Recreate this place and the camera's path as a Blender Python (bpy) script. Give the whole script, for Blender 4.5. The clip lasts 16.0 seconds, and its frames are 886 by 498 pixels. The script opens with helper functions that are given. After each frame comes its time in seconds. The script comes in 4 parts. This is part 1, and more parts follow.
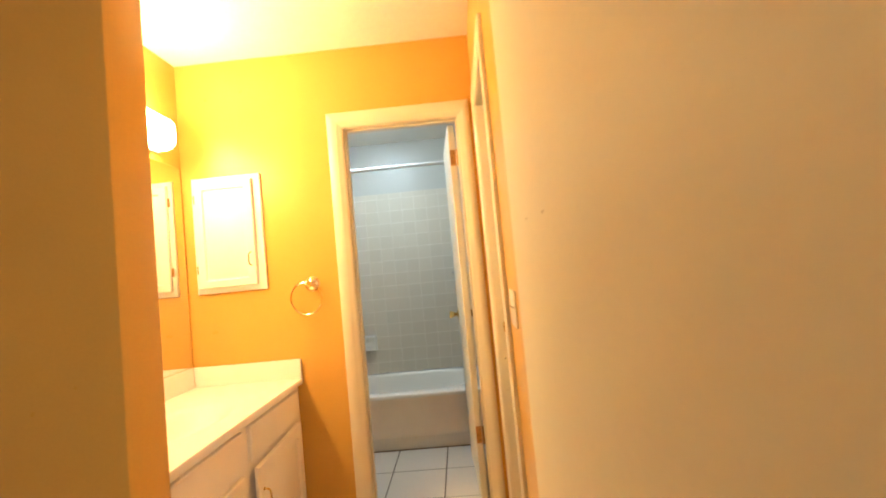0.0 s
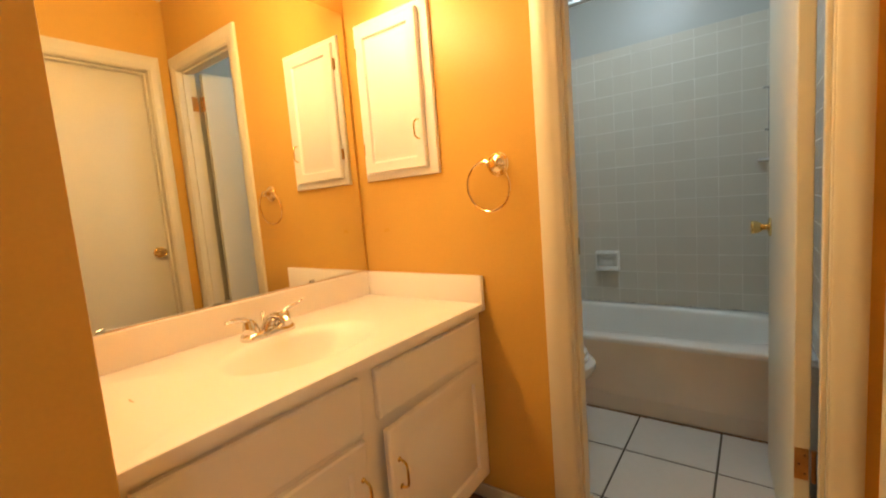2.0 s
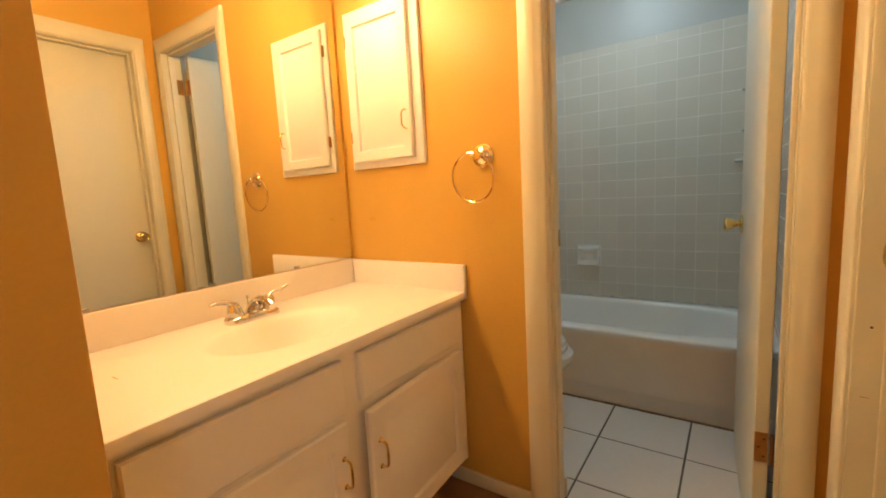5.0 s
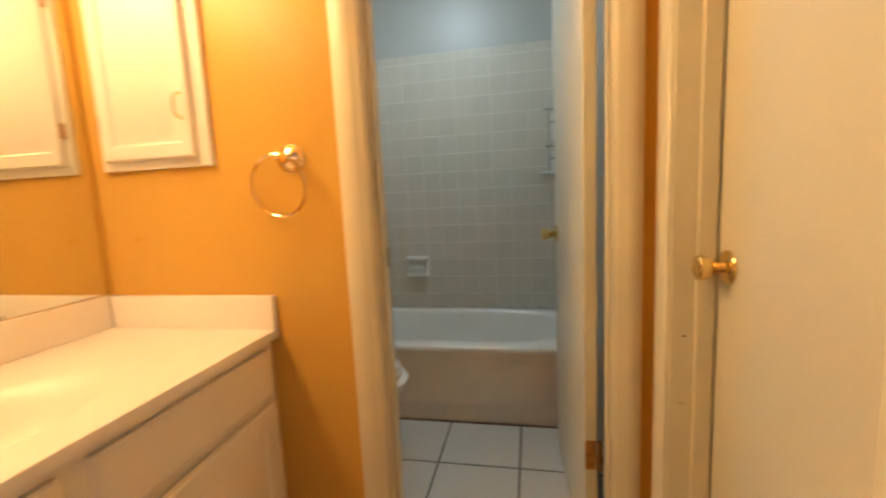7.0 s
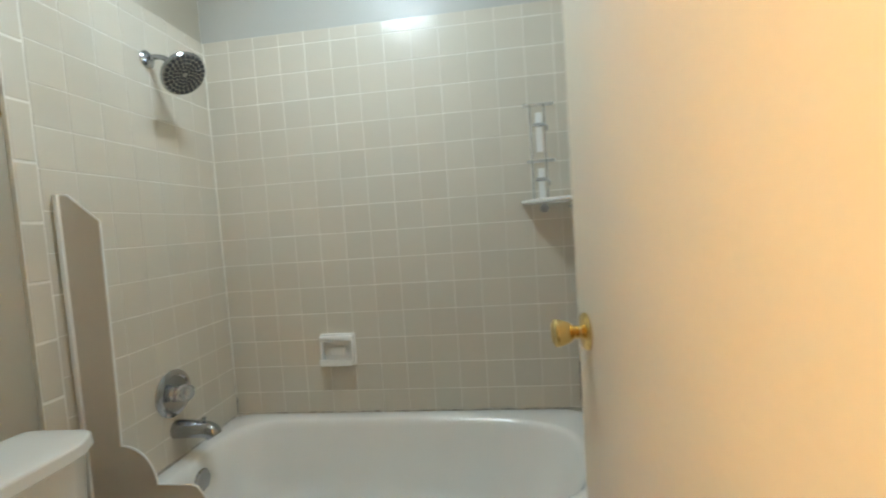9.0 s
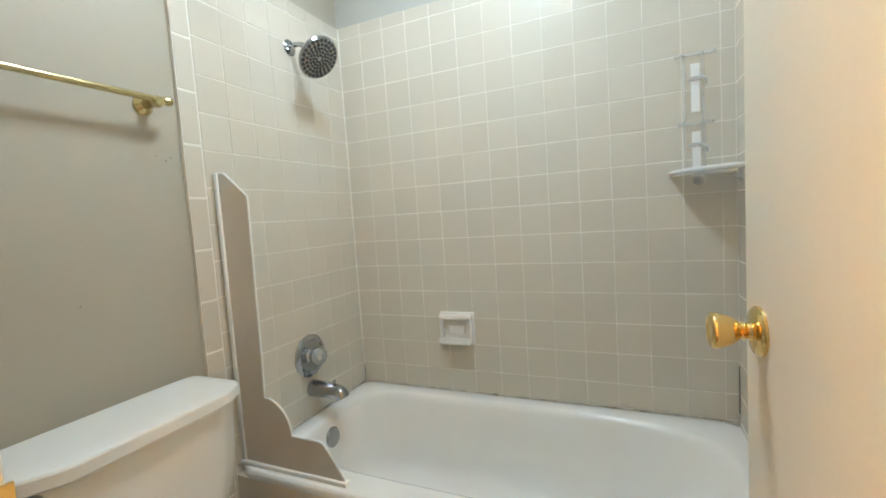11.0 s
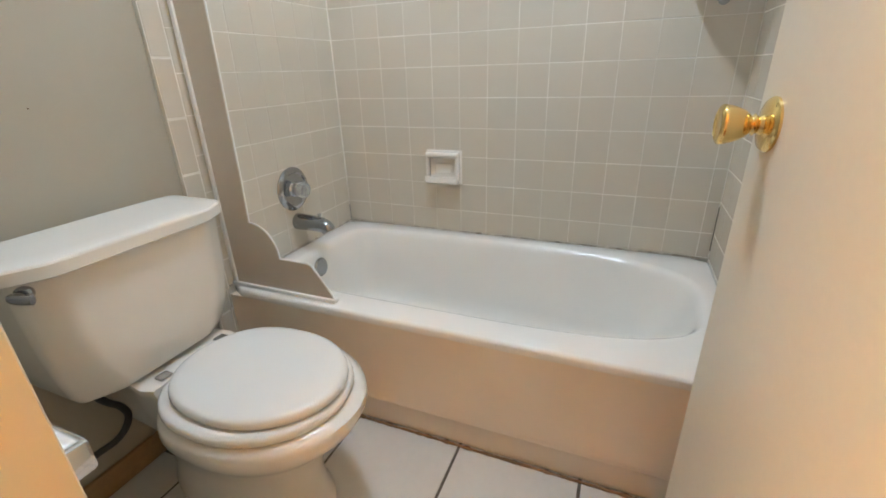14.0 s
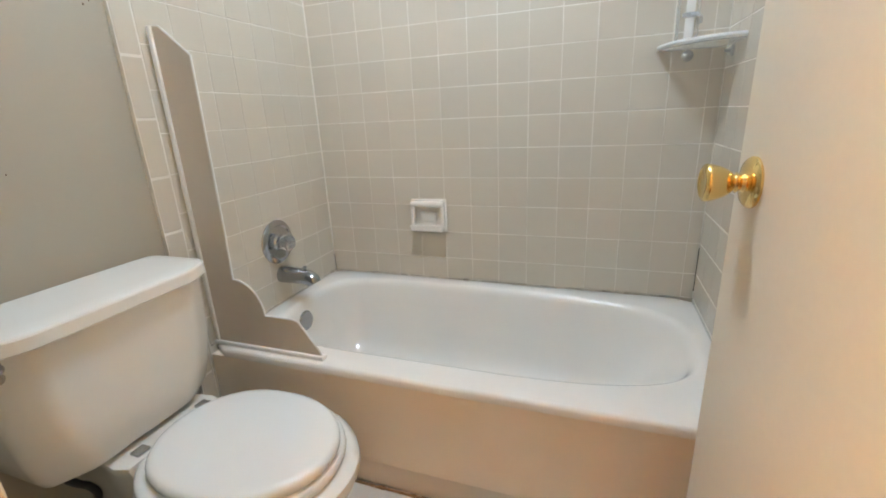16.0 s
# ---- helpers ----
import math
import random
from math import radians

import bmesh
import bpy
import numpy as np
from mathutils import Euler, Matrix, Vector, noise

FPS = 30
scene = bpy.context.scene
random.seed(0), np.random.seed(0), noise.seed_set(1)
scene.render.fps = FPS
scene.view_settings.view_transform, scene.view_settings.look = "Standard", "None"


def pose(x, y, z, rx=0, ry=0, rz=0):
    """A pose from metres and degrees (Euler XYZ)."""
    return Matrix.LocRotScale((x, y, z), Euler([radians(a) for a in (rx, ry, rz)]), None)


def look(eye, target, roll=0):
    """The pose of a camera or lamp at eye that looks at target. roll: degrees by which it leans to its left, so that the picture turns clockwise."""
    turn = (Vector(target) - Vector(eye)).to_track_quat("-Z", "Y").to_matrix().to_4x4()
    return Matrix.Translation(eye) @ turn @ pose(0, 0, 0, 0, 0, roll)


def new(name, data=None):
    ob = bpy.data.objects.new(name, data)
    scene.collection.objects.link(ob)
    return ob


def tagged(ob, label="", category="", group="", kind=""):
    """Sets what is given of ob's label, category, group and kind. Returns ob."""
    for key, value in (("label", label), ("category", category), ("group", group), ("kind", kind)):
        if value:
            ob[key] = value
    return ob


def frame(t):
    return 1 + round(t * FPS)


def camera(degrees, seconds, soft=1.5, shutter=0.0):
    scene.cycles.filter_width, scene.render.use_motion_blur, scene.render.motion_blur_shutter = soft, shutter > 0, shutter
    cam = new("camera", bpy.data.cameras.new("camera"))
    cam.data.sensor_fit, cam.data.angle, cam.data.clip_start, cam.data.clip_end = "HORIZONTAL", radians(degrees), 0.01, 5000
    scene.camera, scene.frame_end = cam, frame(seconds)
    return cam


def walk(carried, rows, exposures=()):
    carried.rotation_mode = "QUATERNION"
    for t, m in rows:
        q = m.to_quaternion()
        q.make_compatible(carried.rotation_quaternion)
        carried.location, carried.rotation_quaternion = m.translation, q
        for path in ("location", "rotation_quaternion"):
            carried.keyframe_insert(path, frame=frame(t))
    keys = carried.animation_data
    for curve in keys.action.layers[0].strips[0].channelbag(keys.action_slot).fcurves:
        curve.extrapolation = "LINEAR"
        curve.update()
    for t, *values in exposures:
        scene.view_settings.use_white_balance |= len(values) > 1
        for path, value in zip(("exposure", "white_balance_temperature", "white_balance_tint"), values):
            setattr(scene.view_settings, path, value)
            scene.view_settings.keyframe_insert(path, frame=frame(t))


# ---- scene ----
cam = camera(92.0, 16.0, soft=1.8, shutter=0.4)
PATH = [
    (0, (1.467, -2.211, 1.259), (1.403, -0.214, 1.35), -5.3),
    (0.5, (1.453, -1.805, 1.225), (1.149, 0.171, 1.279), -3.7),
    (1, (1.414, -1.525, 1.21), (0.768, 0.367, 1.263), -2.3),
    (1.5, (1.394, -1.337, 1.177), (0.41, 0.403, 1.12), -4.0),
    (2, (1.389, -1.286, 1.133), (0.214, 0.318, 0.914), -4.6),
    (2.5, (1.396, -1.283, 1.111), (0.209, 0.287, 0.757), -3.6),
    (3, (1.412, -1.277, 1.103), (0.259, 0.31, 0.711), -3.6),
    (5.5, (1.413, -1.312, 1.126), (0.295, 0.329, 0.887), -2.9),
    (6, (1.396, -1.3, 1.129), (0.319, 0.365, 0.871), -2.8),
    (6.5, (1.392, -1.224, 1.128), (0.505, 0.553, 0.898), -4.1),
    (7, (1.334, -1.086, 1.131), (0.935, 0.857, 0.871), -2.8),
    (7.5, (1.272, -0.899, 1.174), (1.476, 1.086, 1.039), -4.7),
    (8, (1.299, -0.632, 1.168), (1.524, 1.356, 1.134), -4.5),
    (8.5, (1.303, -0.358, 1.161), (1.321, 1.641, 1.095), -3.7),
    (9, (1.284, -0.112, 1.154), (1.051, 1.871, 1.041), -3.9),
    (9.5, (1.271, -0.032, 1.139), (0.642, 1.863, 1.019), -3.6),
    (12, (1.294, -0.018, 1.119), (0.438, 1.773, 0.875), -3.3),
    (12.5, (1.281, -0.015, 1.082), (0.447, 1.737, 0.601), -2.1),
    (13, (1.284, -0.006, 1.038), (0.507, 1.709, 0.361), -1.8),
    (13.5, (1.276, 0.0, 1.026), (0.562, 1.7, 0.25), -1.8),
    (14, (1.269, -0.006, 1.022), (0.555, 1.696, 0.254), -1.8),
    (14.5, (1.274, -0.006, 1.026), (0.569, 1.704, 0.266), -1.9),
    (15, (1.271, -0.002, 1.029), (0.563, 1.717, 0.293), -2.0),
    (15.5, (1.26, -0.002, 1.043), (0.54, 1.74, 0.374), -2.7),
    (16, (1.244, 0.0, 1.05), (0.594, 1.796, 0.454), -2.7),
]
EXPOSURES = [(0, 0.78, 6500, 10), (0.5, 0.22, 6500, 10), (1.0, 0.0, 6500, 10), (7.5, 0.0, 6500, 10), (9.0, 0.70, 6600, 10), (9.7, 0.94, 6560, 10), (12, 1.16, 6420, 14), (12.5, 1.14, 6400, 14), (13.2, 1.15, 6400, 19), (16, 1.20, 6400, 19)]
walk(cam, [(t, look(eye, target, roll)) for t, eye, target, roll in PATH], EXPOSURES)

# ---- world and light ----
world = bpy.data.worlds.new("world")
world.use_nodes = True
world.node_tree.nodes["Background"].inputs[0].default_value = (1.0, 0.85, 0.65, 1)
world.node_tree.nodes["Background"].inputs[1].default_value = 0.0
scene.world = world
daylight = bpy.data.lights.new("window_daylight", "AREA")
daylight.shape, daylight.size, daylight.size_y = "RECTANGLE", 1.10, 1.05
daylight.energy, daylight.color = 9.0, (1.0, 0.84, 0.72)
new("window_daylight", daylight).matrix_world = look((2.45, -3.70, 1.475), (2.45, 0.0, 1.475))
VANITY_LIGHT, VANITY_COLOUR = 46.0, (1.0, 0.685, 0.31)
BATH_LIGHT, BATH_COLOUR = 43.0, (0.77, 0.99, 1.14)


# ---- materials ----
def material(name, colour, rough=0.5, metal=0.0, vary=0.0, scale=3.0, grain=0.0, grain_scale=120.0, bump=0.0, bump_scale=200.0,
             coat=0.0, random_tone=0.0, stain=None, stain_scale=6.0, stain_amount=0.0, rough_vary=0.0, ior=1.5):
    m = bpy.data.materials.new(name)
    m.use_nodes = True
    nt = m.node_tree
    b = nt.nodes["Principled BSDF"]
    b.inputs["Roughness"].default_value = rough
    b.inputs["Metallic"].default_value = metal
    b.inputs["IOR"].default_value = ior
    b.inputs["Coat Weight"].default_value = coat
    b.inputs["Coat Roughness"].default_value = 0.08
    co = nt.nodes.new("ShaderNodeTexCoord").outputs["Object"]
    rgb = nt.nodes.new("ShaderNodeRGB")
    rgb.outputs[0].default_value = (*colour, 1)
    out = rgb.outputs[0]

    def noise_tex(sc, detail=4.0):
        n = nt.nodes.new("ShaderNodeTexNoise")
        n.inputs["Scale"].default_value = sc
        n.inputs["Detail"].default_value = detail
        nt.links.new(co, n.inputs["Vector"])
        return n.outputs["Fac"]

    def value_shift(src, fac, amount):
        mr = nt.nodes.new("ShaderNodeMapRange")
        mr.inputs["From Min"].default_value, mr.inputs["From Max"].default_value = 0.25, 0.75
        mr.inputs["To Min"].default_value, mr.inputs["To Max"].default_value = 1 - amount, 1 + amount
        nt.links.new(fac, mr.inputs["Value"])
        h = nt.nodes.new("ShaderNodeHueSaturation")
        nt.links.new(src, h.inputs["Color"])
        nt.links.new(mr.outputs[0], h.inputs["Value"])
        return h.outputs[0]

    if vary:
        out = value_shift(out, noise_tex(scale), vary)
    if grain:
        out = value_shift(out, noise_tex(grain_scale, 2.0), grain)
    if random_tone:
        info = nt.nodes.new("ShaderNodeObjectInfo")
        mr = nt.nodes.new("ShaderNodeMapRange")
        mr.inputs["From Min"].default_value, mr.inputs["From Max"].default_value = -0.5, 1.5
        nt.links.new(info.outputs["Random"], mr.inputs["Value"])
        out = value_shift(out, mr.outputs[0], random_tone)
    if stain:
        f = noise_tex(stain_scale, 8.0)
        r = nt.nodes.new("ShaderNodeMapRange")
        r.inputs["From Min"].default_value, r.inputs["From Max"].default_value = 0.35, 0.85
        r.inputs["To Max"].default_value = stain_amount
        nt.links.new(f, r.inputs["Value"])
        mx = nt.nodes.new("ShaderNodeMix")
        mx.data_type = "RGBA"
        nt.links.new(r.outputs[0], mx.inputs[0])
        nt.links.new(out, mx.inputs[6])
        mx.inputs[7].default_value = (*stain, 1)
        out = mx.outputs[2]
    nt.links.new(out, b.inputs["Base Color"])
    if rough_vary:
        mr = nt.nodes.new("ShaderNodeMapRange")
        mr.inputs["From Min"].default_value, mr.inputs["From Max"].default_value = 0.0, 1.0
        mr.inputs["To Min"].default_value, mr.inputs["To Max"].default_value = max(rough - rough_vary, 0.02), rough + rough_vary
        nt.links.new(noise_tex(9.0, 3.0), mr.inputs["Value"])
        nt.links.new(mr.outputs[0], b.inputs["Roughness"])
    if bump:
        bp = nt.nodes.new("ShaderNodeBump")
        bp.inputs["Strength"].default_value = bump
        bp.inputs["Distance"].default_value = 0.002
        nt.links.new(noise_tex(bump_scale, 3.0), bp.inputs["Height"])
        nt.links.new(bp.outputs[0], b.inputs["Normal"])
    return m


def glowing(name, colour, strength):
    m = bpy.data.materials.new(name)
    m.use_nodes = True
    b = m.node_tree.nodes["Principled BSDF"]
    b.inputs["Base Color"].default_value = (0.8, 0.8, 0.8, 1)
    b.inputs["Emission Color"].default_value = (*colour, 1)
    b.inputs["Emission Strength"].default_value = strength
    return m


def clear(name, colour, rough=0.05, ior=1.45, amount=0.85):
    m = material(name, colour, rough, ior=ior)
    m.node_tree.nodes["Principled BSDF"].inputs["Transmission Weight"].default_value = amount
    return m


orange_paint = material("orange_paint", (0.64, 0.375, 0.088), 0.30, ior=1.32, vary=0.05, scale=2.2, grain=0.02, bump=0.10, bump_scale=160, rough_vary=0.06)
bath_paint = material("bath_paint", (0.425, 0.38, 0.30), 0.5, vary=0.04, scale=2.5, bump=0.08, bump_scale=180, stain=(0.40, 0.36, 0.28), stain_scale=7, stain_amount=0.10)
upper_paint = material("upper_paint", (0.45, 0.44, 0.40), 0.4, vary=0.03, scale=2.5, bump=0.08, bump_scale=180)
ceiling_paint = material("ceiling_paint", (0.74, 0.72, 0.67), 0.8, vary=0.03, scale=2.0, grain=0.03, grain_scale=60, bump=0.25, bump_scale=70)
trim_paint = material("trim_paint", (0.70, 0.635, 0.50), 0.36, vary=0.04, scale=5.0, bump=0.05, bump_scale=60, rough_vary=0.06)
door_paint = material("door_paint", (0.66, 0.615, 0.505), 0.42, vary=0.04, scale=1.8, grain=0.012, grain_scale=90, bump=0.04, bump_scale=90)
# door paint made yellower and lighter: the orange light on the entry door is in the colour
door_paint_warm_lit = material("door_paint_warm_lit", (0.72, 0.645, 0.475), 0.50, vary=0.05, scale=1.6, grain=0.015, grain_scale=90, bump=0.06, bump_scale=55, rough_vary=0.05, ior=1.38)
cabinet_paint = material("cabinet_paint", (0.90, 0.835, 0.755), 0.33, vary=0.03, scale=4.0, bump=0.05, bump_scale=50)
cream_paint = material("cream_paint", (0.82, 0.78, 0.75), 0.40, vary=0.02, scale=4.0, bump=0.05, bump_scale=50)
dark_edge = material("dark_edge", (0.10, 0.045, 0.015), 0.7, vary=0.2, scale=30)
# near-black that paints in the shade of unmodelled depth
shade_black = material("shade_black", (0.012, 0.010, 0.008), 0.9)
counter_resin = material("counter_resin", (0.89, 0.835, 0.80), 0.32, vary=0.012, scale=3.0, coat=0.12, rough_vary=0.05)
chrome = material("chrome", (0.80, 0.80, 0.80), 0.10, 1.0, rough_vary=0.04)
dull_chrome = material("dull_chrome", (0.50, 0.50, 0.50), 0.25, 1.0, rough_vary=0.06)
bright_chrome = material("bright_chrome", (0.66, 0.64, 0.62), 0.06, 1.0)
dark_chrome = material("dark_chrome", (0.40, 0.41, 0.43), 0.10, 1.0, rough_vary=0.04)
pale_brass = material("pale_brass", (0.86, 0.70, 0.46), 0.10, 1.0, rough_vary=0.03)
aged_brass = material("aged_brass", (0.66, 0.53, 0.27), 0.20, 1.0, vary=0.08, scale=14, rough_vary=0.06)
def translucent(name, colour, alpha, rough=0.25):
    m = material(name, colour, rough, vary=0.03, scale=20)
    m.node_tree.nodes["Principled BSDF"].inputs["Alpha"].default_value = alpha
    return m


cloudy = translucent("cloudy", (0.74, 0.73, 0.69), 0.42)
clear_rail = translucent("clear_rail", (0.72, 0.71, 0.66), 0.30, 0.12)
hazy_rim = translucent("hazy_rim", (0.82, 0.82, 0.80), 0.72, 0.2)
brass = material("brass", (0.80, 0.60, 0.25), 0.10, 1.0, rough_vary=0.05)
old_brass = material("old_brass", (0.50, 0.27, 0.09), 0.34, 1.0, vary=0.2, scale=40)
silvered = material("silvered", (0.80, 0.80, 0.74), 0.012, 1.0)
old_wood = material("old_wood", (0.36, 0.22, 0.09), 0.5, vary=0.15, scale=9, grain=0.1, grain_scale=70, stain=(0.12, 0.07, 0.03), stain_scale=12, stain_amount=0.5)
carpet = material("carpet", (0.58, 0.50, 0.38), 0.95, vary=0.06, scale=8, grain=0.15, grain_scale=260, bump=0.4, bump_scale=240)
vinyl = material("vinyl", (0.26, 0.135, 0.06), 0.42, vary=0.12, scale=4, grain=0.08, grain_scale=45, bump=0.06, bump_scale=90)
floor_glaze = material("floor_glaze", (0.63, 0.60, 0.545), 0.37, vary=0.015, scale=4, grain=0.02, grain_scale=50, random_tone=0.03, rough_vary=0.08)
floor_grout = material("floor_grout", (0.115, 0.095, 0.075), 0.9, vary=0.3, scale=18)
wall_glaze = material("wall_glaze", (0.61, 0.555, 0.46), 0.23, vary=0.02, scale=8, random_tone=0.025, bump=0.03, bump_scale=25, rough_vary=0.05)
wall_grout = material("wall_grout", (0.78, 0.75, 0.68), 0.8, vary=0.08, scale=12, stain=(0.50, 0.40, 0.29), stain_scale=9, stain_amount=0.35)
enamel = material("enamel", (0.85, 0.825, 0.775), 0.12, vary=0.02, scale=4, coat=0.4, rough_vary=0.04)
# tub enamel again, with the warm light on the apron tinted into its colour, plus stains
warm_lit_apron = material("warm_lit_apron", (0.86, 0.755, 0.63), 0.34, vary=0.03, scale=3, coat=0.2, stain=(0.55, 0.42, 0.30), stain_scale=5, stain_amount=0.18, rough_vary=0.05)
porcelain = material("porcelain", (0.75, 0.72, 0.66), 0.21, vary=0.02, scale=5, coat=0.12, rough_vary=0.04)
seat_plastic = material("seat_plastic", (0.74, 0.735, 0.705), 0.16, vary=0.015, scale=5)
white_plastic = material("white_plastic", (0.82, 0.81, 0.78), 0.3, vary=0.02, scale=8)
guard_plastic = material("guard_plastic", (0.60, 0.545, 0.48), 0.30, vary=0.04, scale=5)
switch_plastic = material("switch_plastic", (0.74, 0.68, 0.55), 0.3)
black_rubber = material("black_rubber", (0.03, 0.026, 0.022), 0.5, vary=0.1, scale=60)
caulk = material("caulk", (0.62, 0.56, 0.46), 0.8, stain=(0.07, 0.05, 0.035), stain_scale=26, stain_amount=0.95)
rusty_caulk = material("rusty_caulk", (0.30, 0.17, 0.08), 0.85, vary=0.3, scale=30, stain=(0.05, 0.03, 0.02), stain_scale=30, stain_amount=0.9)
nozzle_grey = material("nozzle_grey", (0.05, 0.05, 0.052), 0.5)
frosted_cap = glowing("frosted_cap", VANITY_COLOUR, VANITY_LIGHT * 0.18)
vanity_glow = glowing("vanity_glow", VANITY_COLOUR, VANITY_LIGHT)
bath_glow = glowing("bath_glow", BATH_COLOUR, BATH_LIGHT)


# ---- mesh helpers ----
def add_box(bm, x0, x1, y0, y1, z0, z1, bevel=0.0, seg=2):
    vs = [bm.verts.new((x, y, z)) for z in (z0, z1) for y in (y0, y1) for x in (x0, x1)]
    quads = ((0, 2, 3, 1), (4, 5, 7, 6), (0, 1, 5, 4), (2, 6, 7, 3), (0, 4, 6, 2), (1, 3, 7, 5))
    fs = [bm.faces.new([vs[i] for i in q]) for q in quads]
    if bevel:
        es = list({e for f in fs for e in f.edges})
        bmesh.ops.bevel(bm, geom=es, offset=bevel, segments=seg, profile=0.5, affect="EDGES", clamp_overlap=True)
    return bm


def box(*a, **k):
    return add_box(bmesh.new(), *a, **k)


def axes_for(axis):
    a = Vector(axis).normalized()
    u = a.orthogonal().normalized()
    return a, u, a.cross(u)


def add_revolve(bm, origin, axis, profile, seg=28):
    """profile: (radius, distance along the axis) from one end to the other."""
    a, u, v = axes_for(axis)
    o = Vector(origin)
    rings = []
    for r, h in profile:
        if r < 1e-5:
            rings.append([bm.verts.new(o + a * h)])
        else:
            rings.append([bm.verts.new(o + a * h + (u * math.cos(t) + v * math.sin(t)) * r) for t in (2 * math.pi * i / seg for i in range(seg))])
    for p, q in zip(rings, rings[1:]):
        for i in range(seg):
            j = (i + 1) % seg
            if len(p) == 1 and len(q) == 1:
                continue
            if len(p) == 1:
                bm.faces.new((p[0], q[i], q[j]))
            elif len(q) == 1:
                bm.faces.new((p[j], p[i], q[0]))
            else:
                bm.faces.new((p[i], q[i], q[j], p[j]))
    for ring in (rings[0], rings[-1]):
        if len(ring) > 2:
            bm.faces.new(ring)
    return bm


def revolve(*a, **k):
    return add_revolve(bmesh.new(), *a, **k)


def add_tube(bm, points, r, seg=12, radii=None):
    pts = [Vector(p) for p in points]
    rings, up = [], None
    for i, p in enumerate(pts):
        d = (pts[min(i + 1, len(pts) - 1)] - pts[max(i - 1, 0)]).normalized()
        if up is None:
            up = d.orthogonal().normalized()
        up = (up - d * up.dot(d)).normalized()
        w = d.cross(up)
        rr = radii[i] if radii else r
        rings.append([bm.verts.new(p + (up * math.cos(t) + w * math.sin(t)) * rr) for t in (2 * math.pi * k / seg for k in range(seg))])
    for p, q in zip(rings, rings[1:]):
        for i in range(seg):
            j = (i + 1) % seg
            bm.faces.new((p[i], p[j], q[j], q[i]))
    bm.faces.new(rings[0][::-1])
    bm.faces.new(rings[-1])
    return bm


def tube(*a, **k):
    return add_tube(bmesh.new(), *a, **k)


def smooth_path(points, n=8):
    """Catmull-Rom through the points."""
    p = [Vector(q) for q in points]
    p = [p[0] * 2 - p[1]] + p + [p[-1] * 2 - p[-2]]
    out = []
    for i in range(1, len(p) - 2):
        for k in range(n):
            t = k / n
            out.append(0.5 * (2 * p[i] + (p[i + 1] - p[i - 1]) * t + (2 * p[i - 1] - 5 * p[i] + 4 * p[i + 1] - p[i + 2]) * t * t
                              + (3 * p[i] - p[i - 1] - 3 * p[i + 1] + p[i + 2]) * t ** 3))
    return out + [p[-2]]


def loft(rings, cap0=True, cap1=True, bm=None):
    bm = bm or bmesh.new()
    rows = [[bm.verts.new(p) for p in ring] for ring in rings]
    n = len(rows[0])
    for p, q in zip(rows, rows[1:]):
        for i in range(n):
            j = (i + 1) % n
            bm.faces.new((p[i], p[j], q[j], q[i]))
    if cap0:
        bm.faces.new(rows[0][::-1])
    if cap1:
        bm.faces.new(rows[-1])
    return bm


def prism(outline, place, depth):
    """outline: 2D points; place(u, v, w) -> 3D; extruded from w=0 to depth."""
    return loft([[place(u, v, 0) for u, v in outline], [place(u, v, depth) for u, v in outline]])


def basis(o, u, v, n):
    m = Matrix((u, v, n)).transposed().to_4x4()
    m.translation = o
    return m


def finish(name, bm, mat, smooth=35.0):
    bmesh.ops.recalc_face_normals(bm, faces=bm.faces)
    me = bpy.data.meshes.new(name)
    bm.to_mesh(me)
    bm.free()
    me.materials.append(mat)
    if smooth:
        me.shade_smooth()
        me.set_sharp_from_angle(angle=radians(smooth))
    return me


def part(name, bm, mat, parent=None, label="", smooth=35.0):
    ob = new(name, finish(name, bm, mat, smooth))
    if parent is not None:
        ob.parent = parent
    if label:
        tagged(ob, label)
    return ob


def thing(name, at, label, category, group=""):
    ob = new(name)
    ob.matrix_world = at if isinstance(at, Matrix) else Matrix.Translation(at)
    ob.empty_display_size = 0.05
    return tagged(ob, label, category, group)


def put(name, bm, mat, parent, label="", smooth=35.0):
    """A part built in world coordinates under a thing whose base is moved only."""
    bmesh.ops.translate(bm, verts=bm.verts, vec=-parent.matrix_world.translation if parent.parent is None else -(parent.parent.matrix_world.translation + parent.matrix_basis.translation))
    return part(name, bm, mat, parent, label, smooth)


def structure(name, bm, mat, label="", category="", smooth=35.0):
    return tagged(part(name, bm, mat, None, "", smooth), label, category, "", "structure")


# ---- plan ----
EAST, STUB0, STUB1, STUB_X = 1.625, -1.250, -1.117, 0.682
WALL = 0.100
DOOR_L, DOOR_R, DOOR_H = 0.927, 1.530, 2.043
H1, H2 = 2.475, 2.440
BATH_W, BATH_N, BATH_E = 0.108, 1.628, 1.613
SOUTH, ROOM_N, ROOM_E = -3.60, -2.24, 3.30
WEST = 0.040
CL0, CL1 = -0.681, -0.122

structure("floor", box(-0.12, 1.80, STUB0, 0.083, -0.08, 0.0), vinyl, "brown sheet vinyl floor with a satin sheen", "floor")
structure("floor_hall", box(-0.12, ROOM_E + 0.12, SOUTH - 0.12, STUB0 - 0.001, -0.08, 0.0), carpet, "plain light hall floor", "floor")
structure("wall_west", box(-0.12, WEST, STUB1, 0.0, 0, H1), orange_paint, "orange painted wall behind the vanity mirror", "wall")
structure("wall_stub", box(-0.12, STUB_X, STUB0, STUB1, 0, H1, bevel=0.004), orange_paint, "orange painted wall end beside the vanity", "wall")
